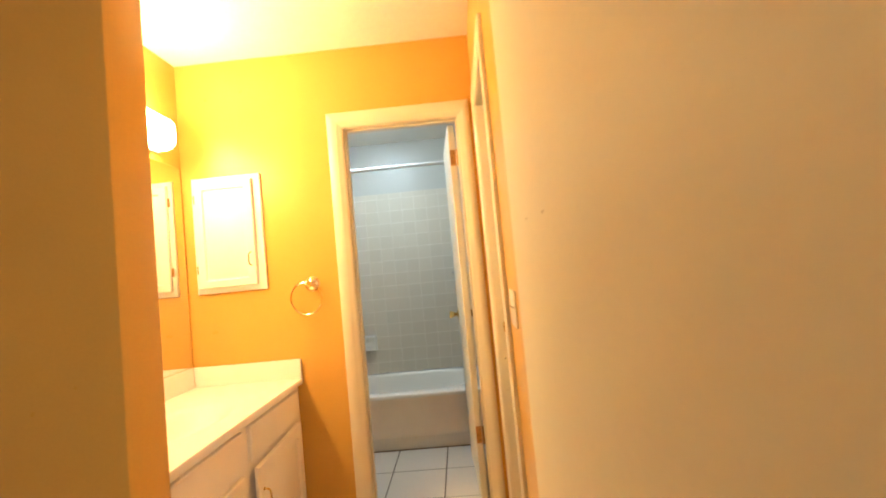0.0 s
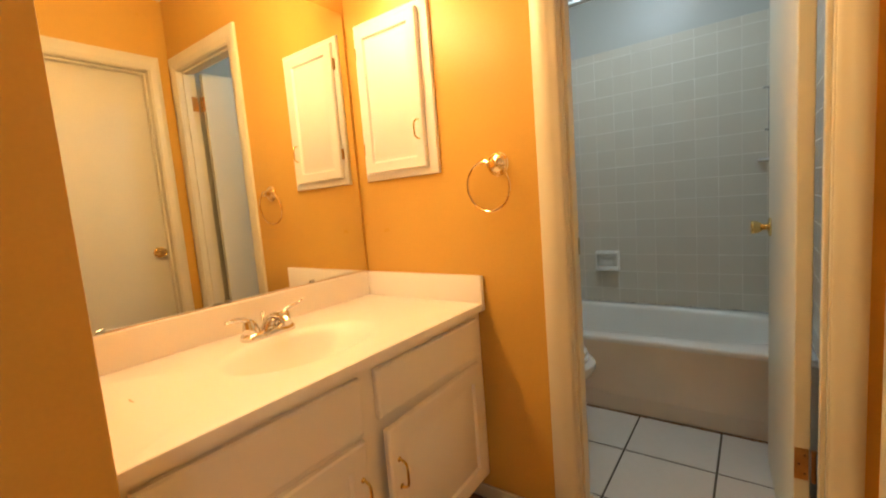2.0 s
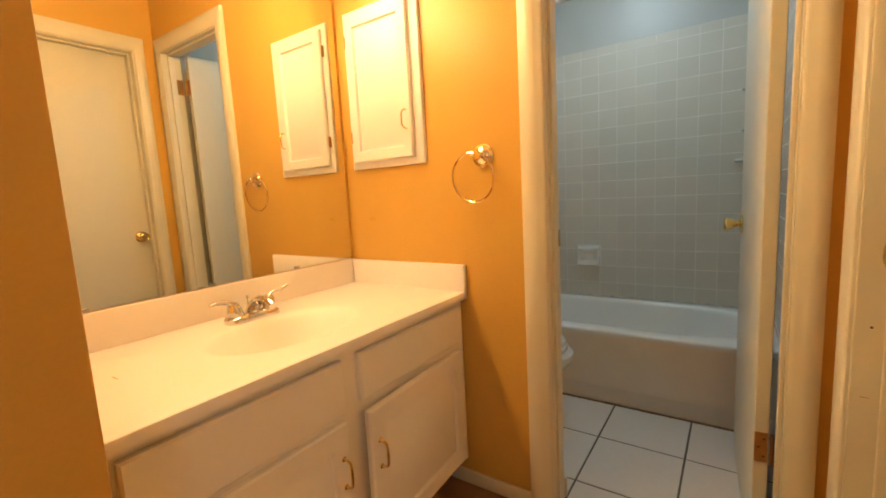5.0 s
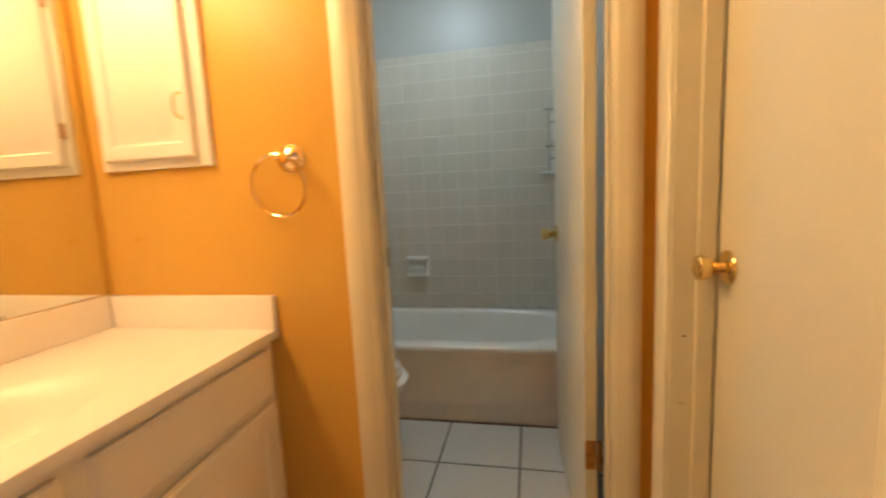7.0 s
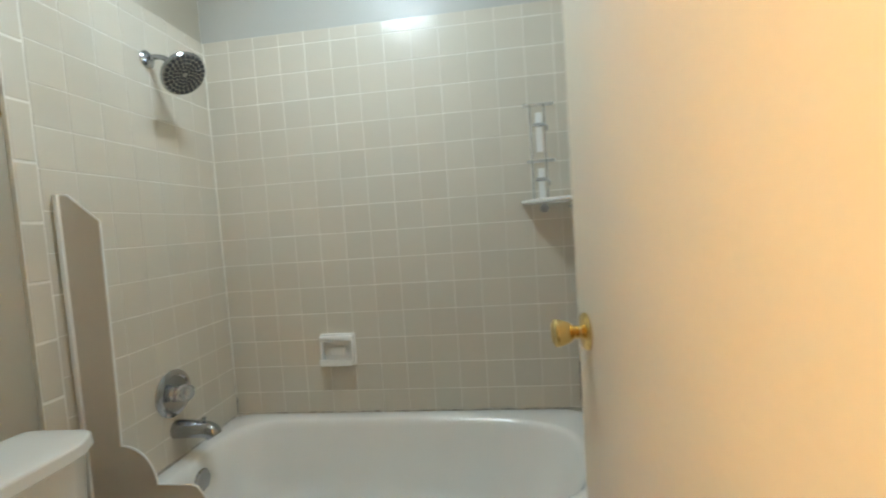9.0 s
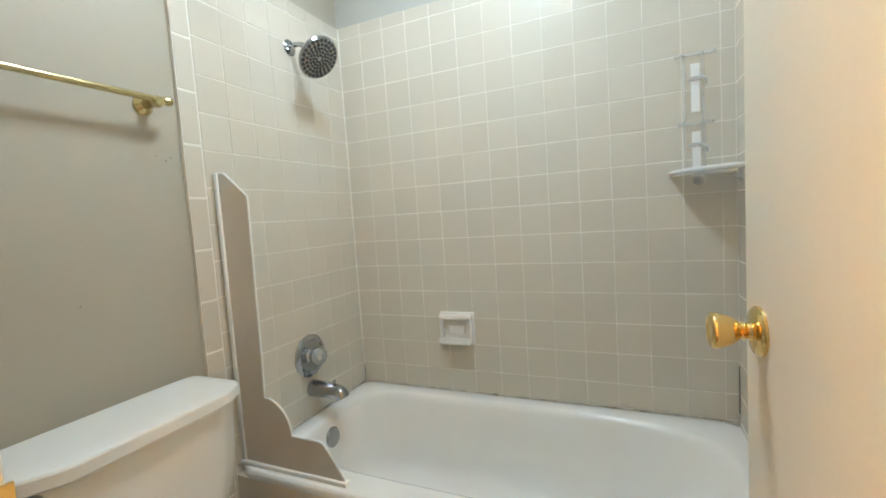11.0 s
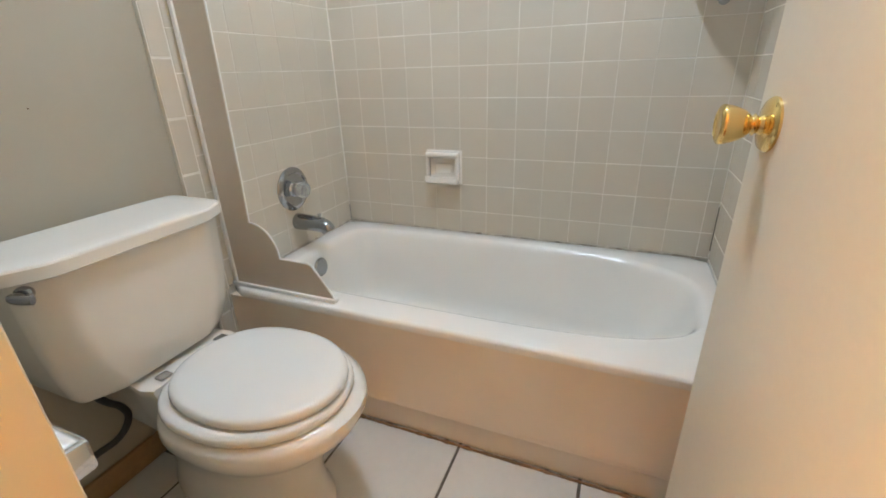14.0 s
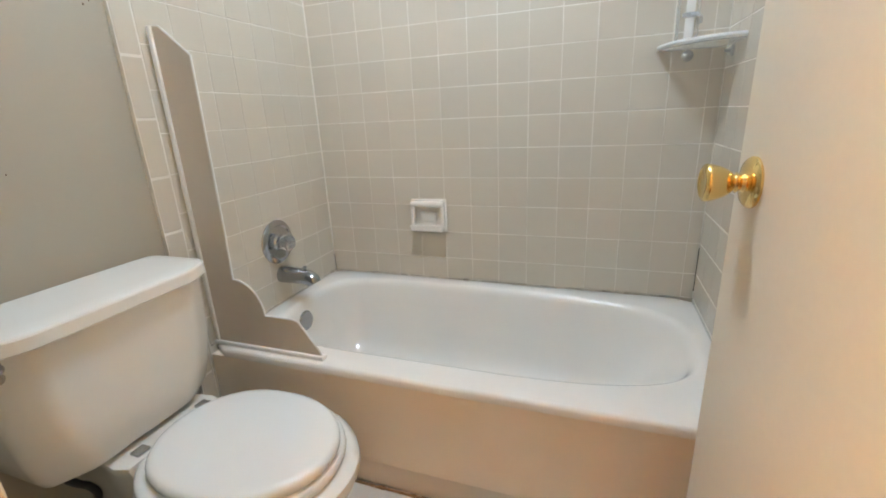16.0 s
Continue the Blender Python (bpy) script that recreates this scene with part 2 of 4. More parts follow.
structure("wall_hall_west", box(-0.12, 0.0, SOUTH, STUB0, 0, H1), ceiling_paint, "plain white hall wall", "wall")
WIN0, WIN1, WINZ0, WINZ1 = 1.85, 3.05, 0.90, 2.05
bm = box(-0.24, WIN0, SOUTH - 0.12, SOUTH, 0, H1)
add_box(bm, WIN1, ROOM_E + 0.12, SOUTH - 0.12, SOUTH, 0, H1)
add_box(bm, WIN0, WIN1, SOUTH - 0.12, SOUTH, 0, WINZ0)
add_box(bm, WIN0, WIN1, SOUTH - 0.12, SOUTH, WINZ1, H1)
structure("wall_south", bm, ceiling_paint, "plain white room wall with a window opening", "wall")
structure("wall_room_east", box(ROOM_E, ROOM_E + 0.12, SOUTH, ROOM_N, 0, H1), ceiling_paint, "plain white room wall", "wall")
structure("wall_room_north", box(EAST + 0.121, ROOM_E + 0.12, ROOM_N, ROOM_N + 0.12, 0, H1), ceiling_paint, "plain white room wall", "wall")
window = tagged(thing("window_1", (0, 0, 0), "white framed bedroom window with two panes", "window"), kind="structure")
for z0, z1 in ((WINZ0, WINZ0 + 0.05), ((WINZ0 + WINZ1) / 2 - 0.02, (WINZ0 + WINZ1) / 2 + 0.02), (WINZ1 - 0.05, WINZ1)):
    put("rail", box(WIN0, WIN1, SOUTH - 0.075, SOUTH - 0.035, z0, z1, bevel=0.003), ceiling_paint, window)
for x0 in (WIN0, WIN1 - 0.045):
    put("stile", box(x0, x0 + 0.045, SOUTH - 0.078, SOUTH - 0.032, WINZ0 + 0.001, WINZ1 - 0.001, bevel=0.003), ceiling_paint, window)
for z0, z1 in ((WINZ0 + 0.05, (WINZ0 + WINZ1) / 2 - 0.02), ((WINZ0 + WINZ1) / 2 + 0.02, WINZ1 - 0.05)):
    pane = put("pane", box(WIN0 + 0.045, WIN1 - 0.045, SOUTH - 0.058, SOUTH - 0.054, z0, z1), clear("pane_glass", (1, 1, 1), 0.0, 1.45, 1.0), window)
    pane.visible_shadow = False
bm = box(EAST, EAST + 0.12, ROOM_N, CL0 - 0.018, 0, H1)
add_box(bm, EAST, EAST + 0.12, CL1 + 0.018, 0.0, 0, H1)
add_box(bm, EAST, EAST + 0.12, CL0 - 0.018, CL1 + 0.018, 2.063, H1)
structure("wall_east", bm, orange_paint, "orange painted wall with a closet door opening", "wall")
bm = box(-0.12, DOOR_L - 0.018, 0.0, 0.06, 0, H1)
add_box(bm, DOOR_R + 0.018, 1.80, 0.0, 0.06, 0, H1)
add_box(bm, DOOR_L - 0.018, DOOR_R + 0.018, 0.0, 0.06, DOOR_H + 0.018, H1)
structure("wall_partition", bm, orange_paint, "orange painted partition with the bath doorway", "wall")
bm = box(-0.02, DOOR_L - 0.018, 0.06, WALL, 0, H1)
add_box(bm, DOOR_R + 0.018, 1.80, 0.06, WALL, 0, H1)
add_box(bm, DOOR_L - 0.018, DOOR_R + 0.018, 0.06, WALL, DOOR_H + 0.018, H1)
structure("wall_bath_south", bm, bath_paint, "cream painted bathroom side of the partition", "wall")
wall_bath_west = structure("wall_bath_west", box(-0.02, BATH_W, WALL, BATH_N + 0.12, 0, H1), bath_paint, "cream painted wall behind the toilet with tile at the tub", "wall")
wall_bath_north = structure("wall_bath_north", box(BATH_W, BATH_E + 0.12, BATH_N, BATH_N + 0.12, 0, H1), upper_paint, "tiled wall behind the bathtub with painted top", "wall")
wall_bath_east = structure("wall_bath_east", box(BATH_E, BATH_E + 0.12, WALL, BATH_N, 0, H1), bath_paint, "cream painted wall with tile at the tub", "wall")
structure("ceiling", box(-0.24, ROOM_E + 0.12, SOUTH - 0.12, 0.0, H1, H1 + 0.1), ceiling_paint, "white textured ceiling over the vanity", "ceiling")
structure("ceiling_bath", box(-0.02, 1.80, WALL, BATH_N + 0.12, H2, H2 + 0.1), ceiling_paint, "white textured bathroom ceiling", "ceiling")

# baseboards
def board(name, x0, x1, y0, y1, h=0.055, mat=trim_paint):
    return structure(name, box(x0, x1, y0, y1, 0, h, bevel=0.004), mat, "painted baseboard along the wall", "baseboard")


board("baseboard", 0.50, 0.851, -0.012, -0.001)
board("baseboard", EAST - 0.012, EAST - 0.001, -1.29, -0.765)
board("baseboard", BATH_W + 0.001, BATH_W + 0.013, WALL + 0.013, 0.83, 0.075, old_wood)
board("baseboard", BATH_W + 0.014, 0.935, WALL + 0.001, WALL + 0.013, 0.075)


# ---- door frames ----
def casing_profile(w=0.078):
    return [(0, 0), (w, 0), (w, 0.013), (w - 0.004, 0.016), (0.030, 0.016), (0.024, 0.013), (0.010, 0.011), (0.004, 0.009), (0, 0.006)]


def door_frame(name, label, a0, a1, top, place, depth, stop_at, last=0.078):
    """An opening from a0 to a1 along a wall; place(a, z, w) -> 3D, w out of the wall's face; the jamb goes to w = -depth."""
    ob = thing(name, (0, 0, 0), label, "door frame")
    tagged(ob, kind="structure")
    def flat(u0, u1, z0, z1, w0, w1):
        p, q = place(u0, z0, w0), place(u1, z1, w1)
        return box(*(c for k in range(3) for c in (min(p[k], q[k]), max(p[k], q[k]))), bevel=0.0015, seg=1)
    put("jamb", flat(a0 - 0.018, a0, 0, top + 0.018, -depth, 0.0), trim_paint, ob)
    put("jamb", flat(a1, a1 + 0.018, 0, top + 0.018, -depth, 0.0), trim_paint, ob)
    put("head_jamb", flat(a0, a1, top, top + 0.018, -depth, 0.0), trim_paint, ob)
    if stop_at is not None:
        s0, s1 = stop_at
        put("door_stop", flat(a0, a0 + 0.010, 0, top, s0, s1), trim_paint, ob)
        put("door_stop", flat(a1 - 0.010, a1, 0, top, s0, s1), trim_paint, ob)
        put("door_stop", flat(a0 + 0.010, a1 - 0.010, top - 0.010, top, s0, s1), trim_paint, ob)
    prof = casing_profile()
    inner = 0.004
    sides = ((-1, a0 - inner, prof), (1, a1 + inner, casing_profile(last)))
    for sgn, a, side in sides:
        rings = [[place(a + sgn * u, 0 if low else top + inner + v, 0.0005 + w) for (u, w), (v, _) in zip(side, prof)] for low in (True, False)]
        put("casing", loft(rings), trim_paint, ob, smooth=50)
    rings = [[place(a + sgn * u, top + inner + v, 0.0005 + w) for (u, w), (v, _) in zip(side, prof)] for sgn, a, side in sides]
    put("head_casing", loft(rings), trim_paint, ob, smooth=50)
    return ob


bath_frame = door_frame("door_frame", "cream painted wooden door frame with moulded casing", DOOR_L, DOOR_R, DOOR_H, lambda a, z, w: Vector((a, -w, z)), WALL, (-0.060, -0.025), last=0.061)
closet_frame = door_frame("door_frame", "cream painted wooden closet door frame with moulded casing", CL0, CL1, 2.045, lambda a, z, w: Vector((EAST - w, a, z)), 0.118, (-0.0815, -0.047), last=0.056)
# knocks in the closet jamb's paint
put("scuff", box(1.650, 1.655, CL1 - 0.0006, CL1 + 0.001, 0.800, 0.805, bevel=0.0002, seg=1), dark_edge, closet_frame, "dark knock in the paint")
put("scuff", box(1.642, 1.656, CL1 - 0.0005, CL1 + 0.001, 0.6500, 0.6512), old_wood, closet_frame, "thin scratch in the paint")
for z in (0.315, 1.815):
    put("hinge_leaf", box(DOOR_R - 0.0020, DOOR_R + 0.0005, 0.062, 0.0985, z, z + 0.089, bevel=0.0006, seg=1), old_brass, bath_frame, "worn brass hinge leaf")
# strike plate on the latch jamb
sp = put("strike_plate", box(DOOR_L - 0.0005, DOOR_L + 0.0018, 0.064, 0.1035, 0.925, 0.982, bevel=0.0008, seg=1), brass, bath_frame, "brass strike plate")
# flat near-black patch paints the shade inside the latch hole
part("latch_hole", box(DOOR_L + 0.0016, DOOR_L + 0.0022, 0.068, 0.084, 0.940, 0.966), shade_black, sp)


put("scuff", revolve((DOOR_L - 0.0005, 0.030, 0.655), (1, 0, 0), [(0.0035, 0), (0.0030, 0.0012), (0, 0.0013)], seg=10), old_wood, bath_frame, "small brown paint chip")


# ---- doors ----
def knob(parent, at, out, name="door_knob", mat=brass, rose=0.034):
    """A tulip knob with a round rose; at: middle of the rose on the door, out: away from the door."""
    prof = [(0, -0.004), (rose, 0.0), (rose, 0.003), (rose * 0.9, 0.007), (rose * 0.62, 0.009), (0.013, 0.011), (0.0105, 0.015), (0.0115, 0.018), (0.0135, 0.0195), (0.0115, 0.021), (0.0105, 0.023),
            (0.0145, 0.026), (0.0185, 0.032), (0.0225, 0.041), (0.0250, 0.051), (0.0255, 0.055), (0.0240, 0.0575), (0.020, 0.0590), (0.0185, 0.0575), (0.008, 0.0565), (0, 0.0565)]
    return part(name, revolve(at, out, prof, seg=32), mat, parent, "polished brass knob", smooth=40)


def door_leaf(name, label, m, width, height, thick=0.035, mat=door_paint):
    """Leaf in its own frame: hinge at the origin, x along the leaf, y from face to face, z up."""
    ob = thing(name, m, label, "door")
    part("leaf", box(0, width, 0, thick, 0.012, height, bevel=0.002, seg=1), mat, ob)
    return ob


# bathroom door, open into the bathroom: visible face looks west
leaf_m = pose(1.5115, 0.119, 0, 0, 0, 93.9)
bath_door = door_leaf("bathroom_door", "off-white painted flush door standing open, smudged", leaf_m, 0.600, 2.045)
knob(bath_door, (0.545, 0.035, 0.948), (0, 1, 0))
knob(bath_door, (0.545, 0.0, 0.948), (0, -1, 0))
part("latch", box(0.5995, 0.6012, 0.008, 0.027, 0.920, 0.976), old_brass, bath_door)
for z in (0.315, 1.815):
    bm = box(-0.0022, 0.0, 0.004, 0.034, z, z + 0.089, bevel=0.0006, seg=1)
    add_tube(bm, [(-0.006, -0.006, z), (-0.006, -0.006, z + 0.089)], 0.0055)
    h = part("hinge", bm, old_brass, bath_door, "worn brass hinge")
    bm = bmesh.new()
    for k in range(3):
        add_revolve(bm, (-0.0018, 0.012 + 0.012 * (k % 2), z + 0.018 + 0.026 * k), (-1, 0, 0), [(0.0035, 0), (0.003, 0.0012), (0, 0.0014)], seg=10)
    part("screws", bm, dark_edge, h)

# closet door, closed
closet_door = door_leaf("closet_door", "off-white painted flush closet door, closed", pose(EAST + 0.0875, CL0 + 0.003, 0, 0, 0, 90) @ pose(0, -0.035, 0), CL1 - CL0 - 0.008, 2.040)
knob(closet_door, (CL1 - CL0 - 0.006 - 0.048, 0.035, 0.960), (0, 1, 0))
# added sheet, coloured near-black for the darkness seen through the door gap
structure("closet_backing", box(EAST + 0.126, EAST + 0.145, CL0 - 0.02, CL1 + 0.02, 0, 2.07), shade_black, "near-black sheet in place of the shaded closet", "wall")

# entry door, folded back against the hall wall
entry_door = door_leaf("entry_door", "off-white painted flush door folded back against the wall, scuffed", pose(1.622, -2.185, 0, 0, 0, 90), 0.880, 2.04, mat=door_paint_warm_lit)
for x, z in ((0.685, 1.328), (0.554, 1.323)):
    part("scuff", revolve((x, 0.0345, z), (0, 1, 0), [(0.0028, 0), (0.0024, 0.0008), (0, 0.0010)], seg=8), old_wood, entry_door, "small brown knock in the paint")

# ---- light switch ----
sw = thing("light_switch", (EAST, -0.898, 1.12), "cream plastic wall plate with two toggle switches", "light switch")
put("plate", box(EAST - 0.006, EAST - 0.0002, -0.956, -0.840, 1.064, 1.176, bevel=0.002), switch_plastic, sw)
for y in (-0.921, -0.875):
    put("toggle", box(EAST - 0.0105, EAST - 0.0055, y - 0.003, y + 0.003, 1.118, 1.127, bevel=0.0012, seg=1), switch_plastic, sw)


# ---- vanity ----
def framed_panel(x, y0, y1, z0, z1, border=0.055, rise=0.018, groove=0.010):
    """A cabinet front in the plane x: bevelled slab with a sunk panel inside a moulded border."""
    def rect(i, dx):
        return [Vector((x + dx, y0 + i, z0 + i)), Vector((x + dx, y1 - i, z0 + i)), Vector((x + dx, y1 - i, z1 - i)), Vector((x + dx, y0 + i, z1 - i))]
    steps = [(0, 0), (0, rise - 0.005), (0.005, rise)]
    if border:
        steps += [(border, rise), (border + 0.004, rise - groove), (border + 0.010, rise - groove), (border + 0.022, rise - groove * 0.35)]
    return loft([rect(i, d) for i, d in steps])


def pull(y, z0, z1, x):
    pts = smooth_path([(x, y, z0), (x + 0.012, y, z0 + 0.001), (x + 0.024, y, z0 + 0.010), (x + 0.026, y, (z0 + z1) / 2), (x + 0.024, y, z1 - 0.010), (x + 0.012, y, z1 - 0.001), (x, y, z1)], 5)
    bm = tube(pts, 0.0038, seg=10)
    for z in (z0, z1):
        add_revolve(bm, (x - 0.001, y, z), (1, 0, 0), [(0.007, 0), (0.007, 0.003), (0.004, 0.005)], seg=12)
    return bm


FX = 0.584
VY0, VY1 = STUB1 + 0.002, -0.003
vanity = thing("vanity_cabinet", (0.3, -0.56, 0), "cream painted wooden vanity cabinet with two doors", "cabinet")
bm = box(WEST + 0.002, FX, VY0, VY1, 0.105, 0.560)
add_box(bm, FX - 0.03, FX, VY0, VY1, 0.560, 0.736)
add_box(bm, WEST + 0.002, FX - 0.03, VY0, VY0 + 0.016, 0.560, 0.736)
add_box(bm, WEST + 0.002, FX - 0.03, VY1 - 0.016, VY1, 0.560, 0.736)
put("body", bm, cabinet_paint, vanity)
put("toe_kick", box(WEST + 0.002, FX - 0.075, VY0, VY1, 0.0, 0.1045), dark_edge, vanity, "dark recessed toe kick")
put("drawer_front", framed_panel(FX + 0.0005, -1.086, -0.602, 0.572, 0.716, border=0), cabinet_paint, vanity)
put("drawer_front", framed_panel(FX + 0.0005, -0.545, -0.045, 0.582, 0.716, border=0), cabinet_paint, vanity)
for y0, y1, z1, hy, ajar in ((-1.086, -0.602, 0.553, -0.626, 0), (-0.548, -0.040, 0.556, -0.516, 2.6)):
    bm = framed_panel(0.0, y0 - y1, 0.0, 0.128, z1)
    d = part("cabinet_door", bm, cabinet_paint, vanity, "cabinet door standing slightly ajar" if ajar else "")
    d.matrix_basis = Matrix.Translation(Vector((FX + 0.0006, y1, 0)) - vanity.matrix_world.translation) @ pose(0, 0, 0, 0, 0, ajar)
    part("handle", pull(hy - y1, 0.385, 0.462, 0.018), brass, d, "brass pull handle")
for z in (0.19, 0.46):
    put("hinge", box(FX + 0.0008, FX + 0.006, -0.0385, -0.030, z, z + 0.045, bevel=0.0015, seg=1), old_brass, vanity)

# countertop with an integral oval basin
CX1, CZ = 0.612, 0.765
counter = thing("countertop", (0.3, -0.56, 0.74), "cream cultured marble vanity top with integral oval basin", "countertop")


def counter_mesh():
    cx, cy, ax, ay = 0.355, -0.575, 0.158, 0.232
    x0, x1, y0, y1 = WEST + 0.0015, CX1, STUB1 + 0.002, -0.002
    corner = [math.atan2(y - cy, x - cx) for x in (x0, x1) for y in (y0, y1)]
    angles = sorted(set([2 * math.pi * i / 72 - math.pi for i in range(72)] + corner))
    def edge(t):
        c, s = math.cos(t), math.sin(t)
        k = min((x1 - cx) / c if c > 1e-9 else ((x0 - cx) / c if c < -1e-9 else 9), (y1 - cy) / s if s > 1e-9 else ((y0 - cy) / s if s < -1e-9 else 9))
        return cx + k * c, cy + k * s
    rings = []
    for inset, z in ((0, CZ - 0.027), (0, CZ - 0.003), (0.001, CZ - 0.001), (0.003, CZ)):
        ring = []
        for t in angles:
            x, y = edge(t)
            ring.append(Vector((min(max(x, x0 + inset), x1 - inset), min(max(y, y0 + inset), y1 - inset), z)))
        rings.append(ring)
    for k, z in ((1.10, CZ), (1.04, CZ - 0.0005), (0.99, CZ - 0.003), (0.94, CZ - 0.008), (0.88, CZ - 0.018), (0.80, CZ - 0.036), (0.69, CZ - 0.066), (0.53, CZ - 0.096), (0.35, CZ - 0.114), (0.14, CZ - 0.122)):
        rings.append([Vector((cx + ax * k * math.cos(t), cy + ay * k * math.sin(t), z)) for t in angles])
    return loft(rings, cap0=False)


put("top", counter_mesh(), counter_resin, counter, smooth=50)
put("backsplash", box(WEST + 0.0015, WEST + 0.018, STUB1 + 0.002, -0.0225, CZ - 0.0005, 0.868, bevel=0.004), counter_resin, counter)
put("side_splash", box(WEST + 0.0015, CX1 + 0.002, -0.0215, -0.0015, CZ - 0.027, 0.864, bevel=0.004), counter_resin, counter)
put("drain", revolve((0.355, -0.575, CZ - 0.1225), (0, 0, 1), [(0.0, 0), (0.021, 0.0), (0.021, 0.003), (0.016, 0.004), (0.012, 0.001), (0, 0.001)]), chrome, counter, "chrome drain")

# faucet
fy, fx = -0.563, 0.158
faucet = thing("faucet", (fx, fy, CZ), "chrome centerset faucet with two lever handles", "faucet")
outline = [(0.034 * math.cos(t), 0.062 * math.copysign(1, math.sin(t)) + 0.026 * math.sin(t)) for t in (math.pi * (2 * i + 1) / 32 for i in range(32))]
part("base_plate", loft([[Vector((u * k, v * k, z)) for u, v in outline] for k, z in ((1.0, 0.0), (1.0, 0.012), (0.94, 0.018), (0.80, 0.022))]), bright_chrome, faucet)
part("spout", tube(smooth_path([(0, 0, 0.016), (0.012, 0, 0.040), (0.045, 0, 0.062), (0.085, 0, 0.062), (0.112, 0, 0.050)], 6), 0.013, seg=16,
                   radii=[0.024 - 0.0105 * min(1, i / 12) for i in range(25)]), bright_chrome, faucet)
for s in (-1, 1):
    hb = part("handle_body", revolve((0, s * 0.054, 0.018), (0, s * 0.18, 1), [(0.024, 0), (0.023, 0.016), (0.019, 0.034), (0.013, 0.043), (0, 0.046)], seg=20), bright_chrome, faucet)
    pts = smooth_path([(0, s * 0.056, 0.052), (0.002, s * 0.078, 0.066), (0.004, s * 0.108, 0.072), (0.006, s * 0.132, 0.071 if s < 0 else 0.082)], 5)
    part("lever", tube(pts, 0.006, seg=12, radii=[0.0085 - 0.0045 * i / (len(pts) - 1) for i in range(len(pts))]), bright_chrome, hb)
part("lift_rod", revolve((-0.022, 0, 0.018), (0, 0, 1), [(0.003, 0), (0.003, 0.040), (0.006, 0.043), (0.006, 0.050), (0, 0.053)], seg=12), bright_chrome, faucet)

# mirror
mirror = thing("wall_mirror", (WEST, -0.56, 0.872), "large frameless wall mirror above the backsplash", "mirror")
put("glass", box(WEST + 0.0008, WEST + 0.006, STUB1 + 0.003, -0.016, 0.8705, 1.915, bevel=0.001, seg=1), silvered, mirror)
for y in (-0.30, -0.62, -0.95):
    put("clip", box(WEST + 0.0063, WEST + 0.0095, y - 0.010, y + 0.010, 0.8695, 0.880, bevel=0.001, seg=1), dull_chrome, mirror)

# bar light over the mirror
bar = thing("vanity_light", (WEST, -0.55, 1.95), "long lit vanity bar light with frosted ribbed cover", "wall light")
LY0, LY1 = -1.010, -0.180
put("back_plate", box(WEST + 0.0008, WEST + 0.022, LY0 - 0.008, LY1 + 0.008, 1.952, 2.118, bevel=0.004), trim_paint, bar)
prof = [(0.0225, 1.958), (0.070, 1.958), (0.094, 1.968), (0.108, 1.988), (0.112, 2.036), (0.108, 2.082), (0.094, 2.102), (0.070, 2.112), (0.0225, 2.112)]
prof_c = (0.05, 2.036)
def cover_ring(y, k):
    return [Vector((WEST + max(0.0225, prof_c[0] + (x - prof_c[0]) * k), y, prof_c[1] + (z - prof_c[1]) * k)) for x, z in prof]
put("cover", loft([cover_ring(LY0 + 0.012, 1.0), cover_ring(LY1 - 0.016, 1.0)]), vanity_glow, bar, "glowing frosted cover")
put("end_cap", loft([cover_ring(LY0, 0.86), cover_ring(LY0 + 0.004, 0.97), cover_ring(LY0 + 0.0118, 1.012)]), frosted_cap, bar, "frosted end cap")
put("end_cap", loft([cover_ring(LY1 - 0.0158, 1.012), cover_ring(LY1 - 0.009, 0.99), cover_ring(LY1 - 0.004, 0.93), cover_ring(LY1 - 0.001, 0.84), cover_ring(LY1, 0.70)]), frosted_cap, bar, "frosted end cap")

# medicine cabinet on the partition
mc = thing("medicine_cabinet", (0.29, 0, 1.24), "cream painted recessed medicine cabinet with raised panel door", "cabinet")
def rect_y(x0, x1, z0, z1, i, y):
    return [Vector((x0 + i, y, z0 + i)), Vector((x1 - i, y, z0 + i)), Vector((x1 - i, y, z1 - i)), Vector((x0 + i, y, z1 - i))]
MX0, MX1, MZ0, MZ1 = 0.098, 0.468, 1.239, 1.850
put("face_frame", loft([rect_y(MX0, MX1, MZ0, MZ1, i, y) for i, y in ((0, -0.0008), (0, -0.010), (0.003, -0.014), (0.020, -0.016))]), cream_paint, mc)
md = put("cabinet_door", loft([rect_y(MX0 + 0.022, MX1 - 0.040, MZ0 + 0.026, MZ1 - 0.026, i, y) for i, y in
         ((0, -0.0165), (0, -0.028), (0.005, -0.033), (0.040, -0.033), (0.046, -0.024), (0.052, -0.024), (0.066, -0.031))]), cream_paint, mc)
bm = tube(smooth_path([(0.406, -0.031, 1.368), (0.406, -0.044, 1.369), (0.402, -0.054, 1.380), (0.402, -0.056, 1.402), (0.402, -0.054, 1.424), (0.406, -0.044, 1.435), (0.406, -0.031, 1.436)], 5), 0.0032, seg=10)
bmesh.ops.translate(bm, verts=bm.verts, vec=-mc.matrix_world.translation)
part("handle", bm, brass, md, "small brass wire pull")
for z in (1.345, 1.715):
    put("hinge", box(MX0 + 0.012, MX0 + 0.0215, -0.026, -0.0165, z, z + 0.045, bevel=0.0015, seg=1), old_brass, mc)

